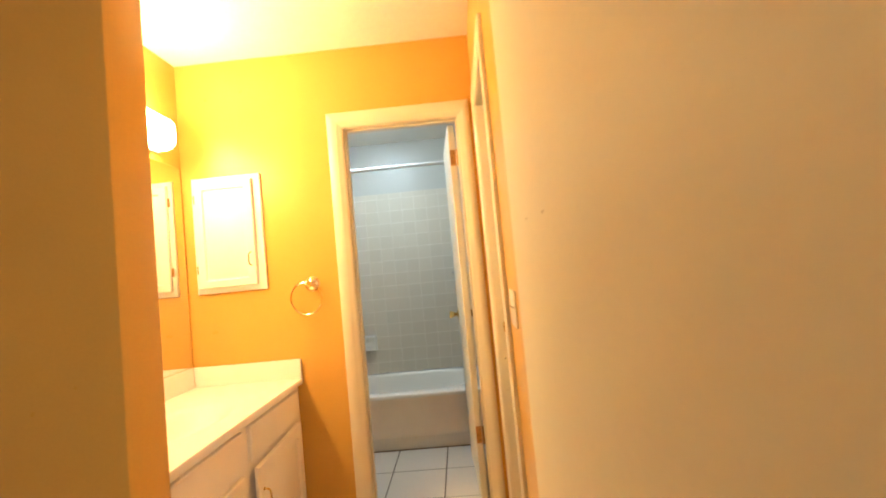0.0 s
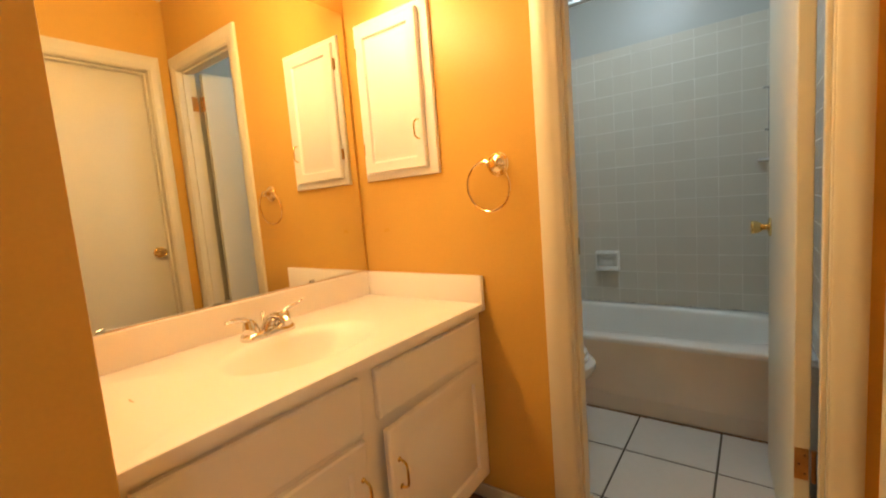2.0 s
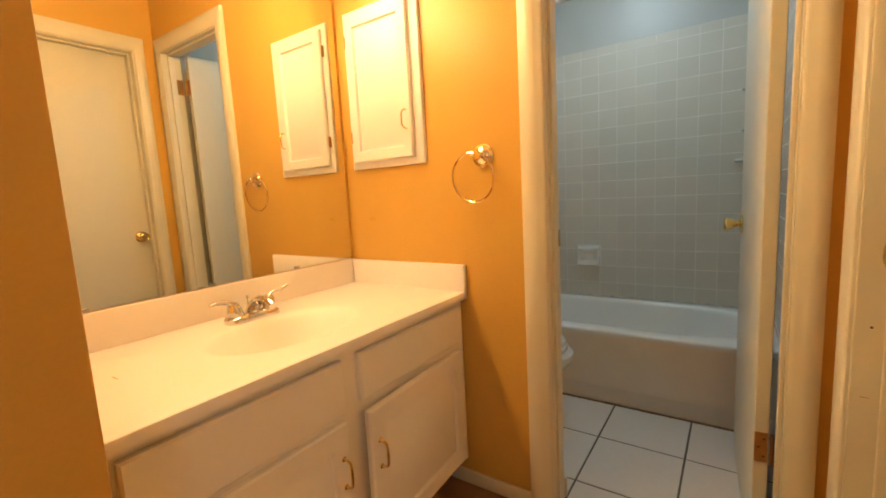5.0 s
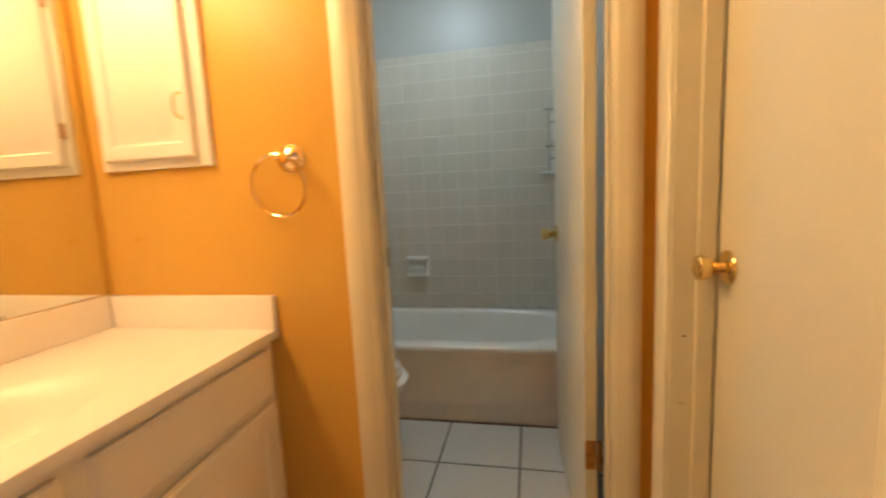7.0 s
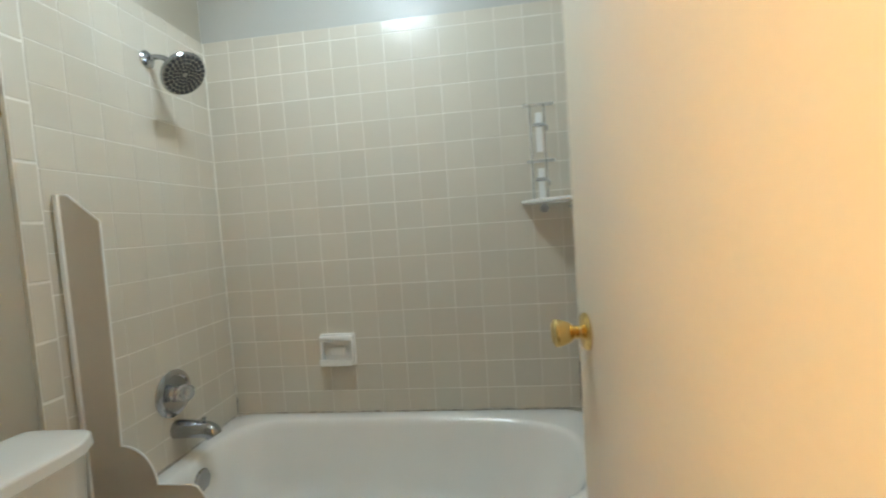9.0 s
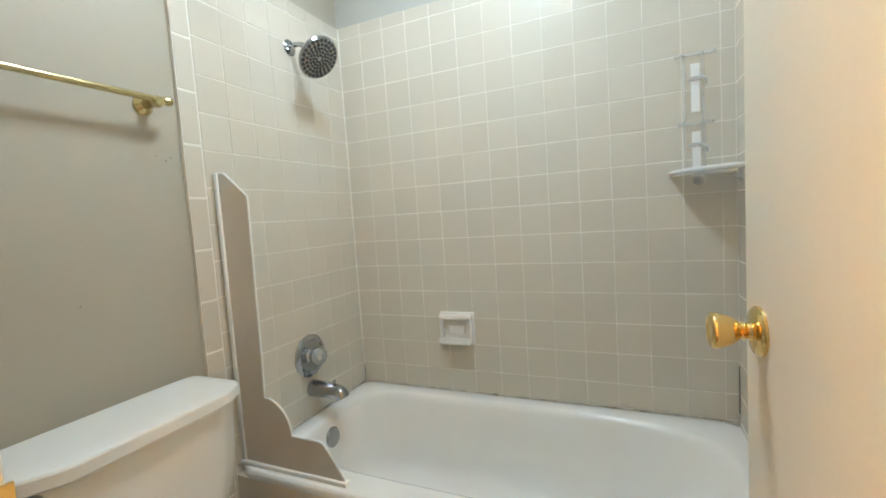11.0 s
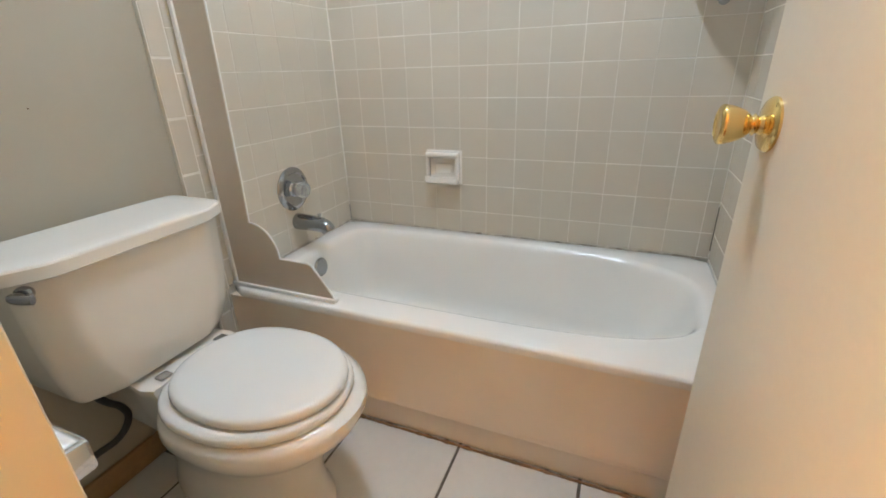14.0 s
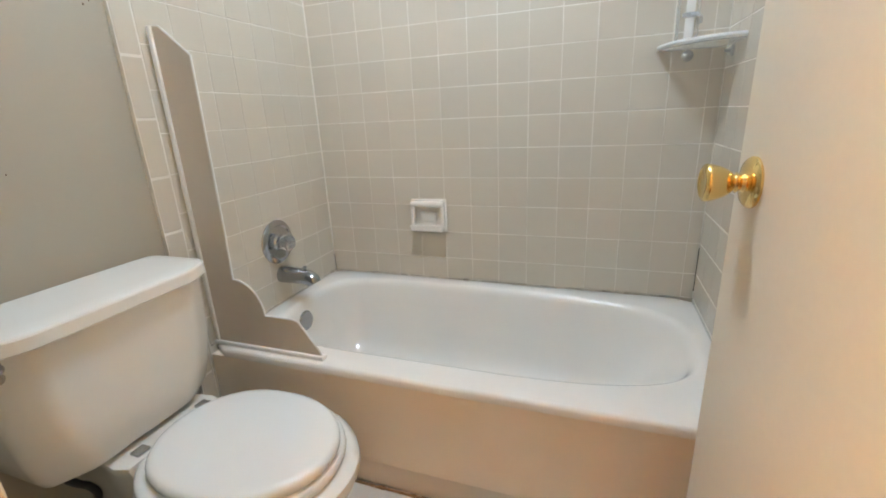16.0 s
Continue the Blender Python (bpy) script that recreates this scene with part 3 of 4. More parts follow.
# towel ring
ring = thing("towel_ring", (0.702, 0, 1.243), "pale polished brass towel ring on the orange wall", "towel ring")
part("post", revolve((0, -0.0003, 0), (0, -1, 0), [(0.039, 0), (0.040, 0.004), (0.037, 0.007), (0.033, 0.0075), (0.030, 0.011), (0.026, 0.0115), (0.020, 0.015), (0.011, 0.019), (0.010, 0.030), (0.014, 0.036), (0.016, 0.043), (0.013, 0.050), (0, 0.053)], seg=28), pale_brass, ring)
bm = bmesh.new()
R, r = 0.083, 0.0042
rows = []
for i in range(56):
    t = 2 * math.pi * i / 56
    rows.append([Vector(((R + r * math.cos(k)) * math.sin(t) , r * math.sin(k), (R + r * math.cos(k)) * math.cos(t))) for k in (2 * math.pi * j / 10 for j in range(10))])
verts = [[bm.verts.new(p) for p in row] for row in rows]
for i in range(56):
    for j in range(10):
        bm.faces.new((verts[i][j], verts[(i + 1) % 56][j], verts[(i + 1) % 56][(j + 1) % 10], verts[i][(j + 1) % 10]))
hoop = part("hoop", bm, pale_brass, ring)
hoop.matrix_basis = Matrix.Translation((-0.016, -0.040, 0.008)) @ pose(0, 0, 0, 5, 8, -4) @ Matrix.Translation((0, 0, -0.081))
part("clasp", revolve((-0.026, -0.040, 0.004), (1, 0, 0), [(0.0, 0), (0.008, 0.002), (0.009, 0.012), (0.009, 0.022), (0.008, 0.032), (0, 0.034)], seg=16), pale_brass, ring)


# ---- bathtub ----
TX0, TX1, TY0, TY1, TZ = 0.124, 1.600, 0.882, 1.6125, 0.385
tub = thing("bathtub", (0.86, 1.24, 0), "white enamelled alcove bathtub with plain apron", "bathtub")


def tub_shell():
    n = 80
    def outer(i, z):
        pts = []
        for k in range(n):
            t = 2 * math.pi * (k + 0.5) / n
            c, s = math.cos(t), math.sin(t)
            m = max(abs(c), abs(s))
            pts.append(Vector(((TX0 + TX1) / 2 + ((TX1 - TX0) / 2 - i) * c / m, (TY0 + TY1) / 2 + ((TY1 - TY0) / 2 - i) * s / m, z)))
        return pts
    def inner(x0, x1, y0, y1, z, p, pr):
        pts = []
        for k in range(n):
            t = 2 * math.pi * (k + 0.5) / n
            c, s = math.cos(t), math.sin(t)
            e = pr if c > 0 else p
            q = (abs(c) ** e + abs(s) ** e) ** (-1 / e)
            pts.append(Vector(((x0 + x1) / 2 + (x1 - x0) / 2 * c * q, (y0 + y1) / 2 + (y1 - y0) / 2 * s * q, z)))
        return pts
    rings = [outer(0, TZ - 0.026), outer(0, TZ - 0.010), outer(0.003, TZ - 0.003), outer(0.010, TZ)]
    a, b, c, d = 0.182, 1.560, 0.968, 1.560
    rings += [inner(a, b, c, d, TZ, 6, 3.2), inner(a + 0.008, b - 0.008, c + 0.008, d - 0.008, TZ - 0.0012, 6, 3.2), inner(a + 0.016, b - 0.017, c + 0.016, d - 0.016, TZ - 0.0055, 6, 3.2),
              inner(a + 0.023, b - 0.026, c + 0.023, d - 0.021, TZ - 0.014, 6, 3.2), inner(a + 0.028, b - 0.036, c + 0.028, d - 0.025, TZ - 0.028, 6, 3.2),
              inner(a + 0.035, b - 0.07, c + 0.035, d - 0.031, TZ - 0.10, 6, 3.2), inner(a + 0.048, b - 0.14, c + 0.048, d - 0.045, TZ - 0.22, 6, 3.2),
              inner(a + 0.060, b - 0.18, c + 0.060, d - 0.056, TZ - 0.265, 6, 3.2), inner(a + 0.078, b - 0.21, c + 0.078, d - 0.073, TZ - 0.293, 5.5, 3.2),
              inner(a + 0.105, b - 0.24, c + 0.102, d - 0.098, TZ - 0.311, 5.2, 3.2), inner(a + 0.15, b - 0.28, c + 0.135, d - 0.132, TZ - 0.319, 5, 3.2),
              inner(a + 0.32, b - 0.5, c + 0.22, d - 0.22, TZ - 0.324, 4, 3)]
    return loft(rings, cap0=False)


put("shell", tub_shell(), enamel, tub, smooth=60)
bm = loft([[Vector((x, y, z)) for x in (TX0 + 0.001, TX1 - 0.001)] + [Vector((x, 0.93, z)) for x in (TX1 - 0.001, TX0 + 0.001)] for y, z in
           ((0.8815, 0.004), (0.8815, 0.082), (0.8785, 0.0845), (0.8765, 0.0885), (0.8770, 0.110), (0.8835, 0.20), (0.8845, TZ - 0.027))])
put("apron", bm, warm_lit_apron, tub, "enamel apron with warm light tinted into its colour", smooth=60)
put("overflow_plate", revolve((0.2130, 1.240, 0.313), (1, 0, 0.1), [(0.038, 0), (0.038, 0.004), (0.033, 0.009), (0.010, 0.011), (0, 0.011)]), dark_chrome, tub, "dull chrome overflow plate")
put("drain", revolve((0.42, 1.262, TZ - 0.3225), (0, 0, 1), [(0.0, 0), (0.03, 0.0), (0.03, 0.003), (0.022, 0.004), (0.018, 0.001), (0, 0.001)]), dull_chrome, tub, "chrome drain")
def ragged(p, q, w, h, n, normal):
    """A ragged bead of caulk from p to q."""
    p, q = Vector(p), Vector(q)
    pts = [p.lerp(q, i / n) for i in range(n + 1)]
    return tube(pts, w, seg=6, radii=[w * (0.45 + 0.9 * abs(noise.noise((i * 0.7, h, 3.1)))) for i in range(n + 1)])
put("caulk", ragged((TX0, 1.612, TZ + 0.001), (TX1, 1.612, TZ + 0.001), 0.005, 1.0, 120, None), caulk, tub, "grimy broken caulk line")
put("caulk", ragged((TX0 + 0.001, 0.89, TZ + 0.001), (TX0 + 0.001, 1.612, TZ + 0.001), 0.005, 2.0, 60, None), caulk, tub, "grimy broken caulk line")
put("corner_crack", ragged((TX0 + 0.0015, 1.6115, TZ + 0.006), (TX0 + 0.0015, 1.6115, TZ + 0.075), 0.0024, 7.0, 16, None), black_rubber, tub, "mouldy corner joint")
put("corner_crack", ragged((TX1 - 0.0015, 1.6115, TZ + 0.03), (TX1 - 0.0015, 1.6115, TZ + 0.19), 0.0026, 9.0, 30, None), black_rubber, tub, "mouldy corner joint")
put("caulk", ragged((TX0 - 0.002, 0.876, 0.004), (TX0 - 0.002, 0.876, TZ - 0.004), 0.004, 11.0, 40, None), wall_grout, tub, "white caulk bead beside the apron")
put("floor_caulk", ragged((TX0, 0.8725, 0.002), (TX1, 0.8725, 0.002), 0.0075, 5.0, 150, None), rusty_caulk, tub, "rust-stained caulk at the floor")

# splash guard on the tub's front rim
guard = thing("splash_guard", (0.13, 0.912, TZ), "beige plastic tub splash guard with scalloped edge", "splash guard")
curve = [(0.245 + 0.096 * math.sin(t), 0.504 + 0.108 * math.cos(t)) for t in (math.pi / 2 * i / 12 for i in range(13))]
shape = [(0.135, TZ + 0.002), (0.524, TZ + 0.002), (0.520, 0.408), (0.457, 0.498), (0.44, 0.503)] + curve[::-1] + [(0.250, 0.75), (0.256, 1.225), (0.168, 1.300), (0.135, 1.302)]
put("panel", prism(shape, lambda u, v, w: Vector((u, 0.9105 + w, v)), 0.004), guard_plastic, guard, smooth=20)
edge_line = [(u, 0.9125, v) for u, v in shape[1:]]
put("edge_trim", tube(edge_line, 0.003, seg=8), white_plastic, guard, "white edge trim")
put("wall_channel", box(0.1325, 0.146, 0.9035, 0.9215, TZ + 0.014, 1.303, bevel=0.003), white_plastic, guard, "white wall channel")
put("rim_channel", box(0.1255, 0.532, 0.9015, 0.9235, TZ + 0.0005, TZ + 0.0135, bevel=0.003), white_plastic, guard, "white rim channel")

# valve and spout
WX = 0.1245
valve = thing("shower_valve", (WX, 1.256, 0.622), "round chrome shower valve with lever knob", "valve")
part("escutcheon", revolve((0, 0, 0), (1, 0, 0), [(0.083, 0), (0.083, 0.003), (0.076, 0.010), (0.064, 0.013), (0.060, 0.009), (0.030, 0.010), (0.024, 0.016), (0, 0.016)], seg=40), dark_chrome, valve)
part("knob", revolve((0.014, 0, 0), (1, 0, 0), [(0.020, 0), (0.020, 0.012), (0.030, 0.022), (0.033, 0.036), (0.028, 0.048), (0.012, 0.052), (0, 0.052)], seg=12), clear("knob_clear", (0.85, 0.88, 0.9), 0.08), valve, "clear faceted knob")
spout = thing("tub_spout", (WX, 1.256, 0.492), "chrome tub spout with diverter", "spout")
pts = smooth_path([(0, 0, 0), (0.05, 0, 0.0), (0.10, 0, -0.002), (0.132, 0, -0.010), (0.142, 0, -0.026)], 5)
part("body", tube(pts, 0.028, seg=20, radii=[0.033 - 0.007 * i / (len(pts) - 1) for i in range(len(pts))]), dark_chrome, spout)
part("diverter", revolve((0.108, 0, 0.018), (0, 0, 1), [(0.004, 0), (0.004, 0.014), (0.007, 0.016), (0.007, 0.022), (0, 0.024)], seg=12), dark_chrome, spout)

# shower head
sh = thing("wall_shower", (WX, 1.296, 1.799), "chrome wall shower with round head and dark nozzles", "shower")
part("flange", revolve((0, 0, 0), (1, 0, 0), [(0.030, 0), (0.030, 0.003), (0.020, 0.012), (0.012, 0.014)], seg=28), dark_chrome, sh)
part("arm", tube(smooth_path([(0.004, 0, 0), (0.035, -0.004, 0.004), (0.075, -0.010, -0.008), (0.104, -0.015, -0.032)], 6), 0.0095, seg=14), dark_chrome, sh)
hd = Vector((0.62, -0.10, -0.56)).normalized()
o = Vector((0.099, -0.014, -0.028))
head = part("head", revolve(o, hd, [(0.014, 0), (0.018, 0.014), (0.018, 0.024), (0.030, 0.032), (0.062, 0.052), (0.077, 0.060), (0.079, 0.067), (0.076, 0.073), (0.068, 0.074), (0, 0.074)], seg=40), dark_chrome, sh)
a, u, v = axes_for(hd)
nozzle = finish("nozzle", revolve((0, 0, 0), (0, 0, 1), [(1.0, 0), (0.8, 0.6), (0, 0.6)], seg=10), nozzle_grey)
for count, rad, size in ((7, 0.014, 0.0055), (13, 0.0255, 0.0056), (18, 0.037, 0.0058), (20, 0.0505, 0.0072), (24, 0.0655, 0.0076)):
    for i in range(count):
        t = 2 * math.pi * (i + 0.3 * (count % 4)) / count
        ob = new("nozzle", nozzle)
        ob.parent = head
        ob.matrix_basis = basis(o + a * 0.0738 + (u * math.cos(t) + v * math.sin(t)) * rad, u, v, a) @ Matrix.Diagonal((size, size, 0.004, 1))

# shower curtain rod
rod = thing("curtain_rod", (0.86, 0.925, 2.042), "white shower curtain rod across the tub alcove", "curtain rod")
put("tube", tube([(BATH_W + 0.012, 0.925, 2.042), (0.5, 0.925, 2.042), (1.2, 0.925, 2.042), (BATH_E - 0.012, 0.925, 2.042)], 0.0125, seg=16), white_plastic, rod)
put("end_cap", revolve((BATH_W + 0.0005, 0.925, 2.042), (1, 0, 0), [(0.030, 0), (0.030, 0.004), (0.018, 0.014)]), white_plastic, rod)
put("end_cap", revolve((BATH_E - 0.0005, 0.925, 2.042), (-1, 0, 0), [(0.030, 0), (0.030, 0.004), (0.018, 0.014)]), white_plastic, rod)

# soap dish
dish = thing("soap_dish", (0.612, 1.614, 0.66), "white ceramic wall soap dish", "soap dish")
SY = 1.6135
bm = box(0.533, 0.686, SY - 0.010, SY, 0.592, 0.728, bevel=0.004)
put("plate", bm, enamel, dish)
bm = box(0.538, 0.681, SY - 0.040, SY - 0.0098, 0.700, 0.724, bevel=0.009, seg=3)
put("top_rail", bm, enamel, dish)
bm = box(0.540, 0.679, SY - 0.052, SY - 0.0098, 0.598, 0.618, bevel=0.008, seg=3)
add_box(bm, 0.540, 0.679, SY - 0.052, SY - 0.044, 0.612, 0.628, bevel=0.003)
put("tray", bm, enamel, dish)
# raised block added in the middle to imitate the dish's bright highlight
put("recess", box(0.574, 0.646, SY - 0.020, SY - 0.0098, 0.634, 0.676, bevel=0.007, seg=3), enamel, dish)
for x in (0.538, 0.667):
    put("side", box(x, x + 0.014, SY - 0.034, SY - 0.0098, 0.612, 0.708, bevel=0.005), enamel, dish)

# corner shelf with clear brackets
shelf = thing("corner_shelf", (1.5, 1.55, 1.222), "clear plastic corner shower shelf with white bracket strips", "shelf")
quarter = [(1.5995, 1.6130), (1.412, 1.6130)] + [(1.5995 - 0.1875 * math.cos(t), 1.6130 - 0.190 * math.sin(t)) for t in (math.pi / 2 * i / 14 for i in range(1, 15))]
put("tray", loft([[Vector((x, y, z)) for x, y in quarter] for z in (1.209, 1.213)]), cloudy, shelf, "cloudy clear plastic tray")
put("rim", tube([(x, y, 1.219) for x, y in quarter[1:]], 0.0070, seg=8), hazy_rim, shelf, "hazy white rim")
SX = 1.490
for x in (SX - 0.034, SX + 0.020):
    put("rail", box(x - 0.004, x + 0.004, 1.6065, 1.6120, 1.226, 1.596, bevel=0.0012, seg=1), clear_rail, shelf, "clear plastic rail")
for z0, z1 in ((1.411, 1.563), (1.226, 1.348)):
    put("strip", box(SX - 0.014, SX + 0.011, 1.6090, 1.6110, z0, z1, bevel=0.0008, seg=1), white_plastic, shelf, "white adhesive strip")
for z, w in ((1.592, 0.060), (1.376, 0.054)):
    put("crossbar", box(SX - w, SX + w - 0.004, 1.6035, 1.6110, z - 0.006, z + 0.006, bevel=0.002), clear_rail, shelf, "clear plastic crossbar")
    put("stud", revolve((SX + w - 0.008, 1.6035, z), (0, -1, 0), [(0.005, 0), (0.005, 0.006), (0.003, 0.009), (0, 0.009)], seg=12), clear_rail, shelf)
for z in (1.515, 1.305):
    put("clip", box(SX - 0.024, SX + 0.022, 1.6000, 1.6085, z - 0.007, z + 0.007, bevel=0.003), cloudy, shelf)
    put("hook", tube(smooth_path([(SX + 0.004, 1.602, z), (SX + 0.014, 1.588, z - 0.002), (SX + 0.024, 1.580, z - 0.012), (SX + 0.026, 1.590, z - 0.026)], 4), 0.0045, seg=8), cloudy, shelf)
for x, y, d in ((SX + 0.004, 1.6132, (0, -1, 0)), (1.5995, 1.545, (-1, 0, 0))):
    put("suction_cup", revolve((x, y, 1.192), d, [(0.017, 0), (0.015, 0.004), (0.006, 0.008), (0.004, 0.022), (0, 0.022)], seg=18), cloudy, shelf)

# towel bar
tb = thing("towel_bar", (BATH_W, 0.45, 1.47), "aged brass towel bar on the cream wall", "towel bar")
for y in (0.145, 0.735):
    put("post", revolve((BATH_W + 0.0004, y, 1.474), (1, 0, 0), [(0.026, 0), (0.026, 0.004), (0.020, 0.010), (0.013, 0.016), (0.011, 0.045), (0.015, 0.052), (0.0155, 0.064), (0.012, 0.072), (0, 0.074)], seg=26), aged_brass, tb)
put("bar", tube([(BATH_W + 0.060, 0.135, 1.480), (BATH_W + 0.060, 0.4, 1.480), (BATH_W + 0.060, 0.752, 1.480)], 0.008, seg=14), aged_brass, tb)
put("finial", revolve((BATH_W + 0.060, 0.750, 1.480), (0, 1, 0), [(0.0095, 0), (0.0095, 0.006), (0.012, 0.010), (0.0125, 0.017), (0.009, 0.024), (0, 0.026)], seg=18), aged_brass, tb)

# ---- toilet ----
toilet = thing("toilet", (0.45, 0.545, 0), "white two-piece toilet with closed round lid", "toilet")
TYC = 0.525


def rounded(x0, x1, half, clip, z, n=5, yc=TYC, rr=0.022):
    """A box outline with its two front corners clipped and softened."""
    pts = [(x0, -half), (x1 - clip * 0.55, -half), (x1, -half + clip), (x1, half - clip), (x1 - clip * 0.55, half), (x0, half)]
    out = []
    for i, p in enumerate(pts):
        a, b = Vector(pts[i - 1]), Vector(pts[(i + 1) % len(pts)])
        q = Vector(p)
        s, e = q + (a - q).normalized() * min(rr, (a - q).length / 2.2), q + (b - q).normalized() * min(rr, (b - q).length / 2.2)
        for k in range(n):
            t = k / (n - 1)
            c = s * (1 - t) ** 2 + q * 2 * t * (1 - t) + e * t * t
            out.append(Vector((c.x, yc + c.y, z)))
    return out


put("tank", loft([rounded(0.125, x1, h, c, z, rr=0.016) for x1, h, c, z in ((0.322, 0.160, 0.06, 0.399), (0.336, 0.176, 0.066, 0.407), (0.345, 0.189, 0.066, 0.430), (0.353, 0.201, 0.066, 0.48), (0.360, 0.212, 0.064, 0.56), (0.362, 0.219, 0.062, 0.7045))]), porcelain, toilet, smooth=28)
put("tank_lid", loft([rounded(0.168, x1, h, c, z, rr=0.020) for x1, h, c, z in ((0.366, 0.222, 0.066, 0.7050), (0.376, 0.230, 0.070, 0.7060), (0.378, 0.232, 0.070, 0.7085), (0.377, 0.231, 0.070, 0.731), (0.374, 0.228, 0.069, 0.7355), (0.364, 0.220, 0.066, 0.7375), (0.330, 0.180, 0.05, 0.7382), (0.260, 0.110, 0.03, 0.7385))]), porcelain, toilet, smooth=28)


def egg(cx, back, front, half, z, n=48, yc=TYC, p=2.0):
    out = []
    for k in range(n):
        t = 2 * math.pi * k / n
        c, s = math.cos(t), math.sin(t)
        x = cx + (front - cx) * c if c > 0 else cx + (cx - back) * math.copysign(abs(c) ** 0.75, c)
        out.append(Vector((x, yc + half * s, z)))
    return out


BY = 0.566
def bowl_rings(*rows):
    return loft([egg(*a, yc=BY) for a in rows])
put("bowl", loft([egg(*a, yc=BY + 0.006) for a in ((0.44, 0.20, 0.700, 0.120, 0.0), (0.44, 0.20, 0.700, 0.120, 0.02), (0.44, 0.21, 0.680, 0.110, 0.06), (0.45, 0.22, 0.675, 0.110, 0.12), (0.48, 0.24, 0.692, 0.130, 0.19),
          (0.52, 0.27, 0.745, 0.165, 0.250), (0.55, 0.31, 0.796, 0.190, 0.300), (0.56, 0.335, 0.812, 0.199, 0.332), (0.56, 0.345, 0.811, 0.198, 0.352), (0.56, 0.355, 0.787, 0.185, 0.363))]), porcelain, toilet, smooth=60)
DECK = ((0.130, 0.100, -1), (0.300, 0.120, -1), (0.352, 0.128, -1), (0.385, 0.118, -1), (0.385, 0.118, 1), (0.352, 0.128, 1), (0.300, 0.120, 1), (0.130, 0.100, 1))
put("tank_shelf", loft([[Vector((x - 0.02 * (k < 0.9), BY - 0.010 + s * h * k, z)) for x, h, s in DECK] for k, z in ((0.66, 0.20), (0.84, 0.30), (0.97, 0.370), (1.0, 0.386), (0.985, 0.391), (0.95, 0.3925))]), porcelain, toilet, smooth=50)
put("tank_gasket", revolve((0.235, TYC, 0.3926), (0, 0, 1), [(0, 0), (0.080, 0), (0.082, 0.003), (0.080, 0.0063), (0, 0.0063)], seg=28), black_rubber, toilet, "black rubber gasket under the tank")
put("seat", bowl_rings((0.566, 0.372, 0.761, 0.159, 0.3635), (0.566, 0.372, 0.761, 0.159, 0.3668), (0.566, 0.350, 0.783, 0.181, 0.3670), (0.566, 0.348, 0.785, 0.183, 0.3710), (0.566, 0.348, 0.785, 0.183, 0.3780), (0.566, 0.350, 0.783, 0.181, 0.3845), (0.566, 0.354, 0.779, 0.177, 0.3880), (0.566, 0.362, 0.771, 0.169, 0.3905)), seat_plastic, toilet, smooth=48)
put("lid", bowl_rings((0.575, 0.400, 0.751, 0.132, 0.3905), (0.575, 0.400, 0.751, 0.132, 0.3938), (0.575, 0.374, 0.777, 0.158, 0.3940), (0.575, 0.372, 0.779, 0.160, 0.3970), (0.575, 0.372, 0.779, 0.160, 0.4075), (0.575, 0.375, 0.776, 0.157, 0.4125), (0.575, 0.381, 0.770, 0.151, 0.4160), (0.575, 0.392, 0.759, 0.140, 0.4178), (0.575, 0.462, 0.689, 0.070, 0.4185)), seat_plastic, toilet, smooth=48)
for y in (BY - 0.085, BY + 0.075):
    put("seat_hinge", box(0.350, 0.376, y - 0.015, y + 0.015, 0.3927, 0.4000, bevel=0.003), dull_chrome, toilet, "corroded seat hinge")
lv = put("flush_lever", revolve((0.336, 0.328, 0.686), (0.72, -0.69, 0.02), [(0.014, 0), (0.014, 0.008), (0.010, 0.013), (0, 0.014)], seg=18), dark_chrome, toilet, "dull chrome flush lever")
bm = tube(smooth_path([(0.344, 0.318, 0.686), (0.352, 0.303, 0.690), (0.368, 0.304, 0.689), (0.386, 0.315, 0.686)], 5), 0.008, seg=12)
bmesh.ops.translate(bm, verts=bm.verts, vec=-toilet.matrix_world.translation)
part("arm", bm, dark_chrome, lv)
for y in (TYC - 0.10, TYC + 0.10):
    put("bolt_cap", revolve((0.40, y, 0.018), (0, 0, 1), [(0.014, 0), (0.013, 0.008), (0.008, 0.014), (0, 0.016)], seg=16), porcelain, toilet)

# supply hose
hose = thing("supply_hose", (BATH_W, 0.36, 0.16), "black braided water supply hose under the tank", "hose")
put("hose", tube(smooth_path([(0.215, 0.398, 0.402), (0.214, 0.400, 0.376), (0.210, 0.412, 0.345), (0.204, 0.430, 0.312), (0.200, 0.452, 0.281), (0.200, 0.461, 0.247), (0.200, 0.446, 0.218), (0.197, 0.418, 0.200), (0.190, 0.385, 0.195), (0.180, 0.345, 0.188), (0.162, 0.305, 0.170), (0.150, 0.285, 0.160)], 6), 0.0085, seg=10), black_rubber, hose)
put("nut", revolve((0.215, 0.398, 0.384), (0, 0, 1), [(0.014, 0), (0.014, 0.016)], seg=8), white_plastic, hose)
put("stop_valve", revolve((BATH_W + 0.0005, 0.275, 0.158), (1, 0, 0), [(0.022, 0), (0.020, 0.004), (0.009, 0.006), (0.009, 0.030), (0.014, 0.032), (0.014, 0.052), (0, 0.054)], seg=18), dull_chrome, hose, "chrome stop valve")

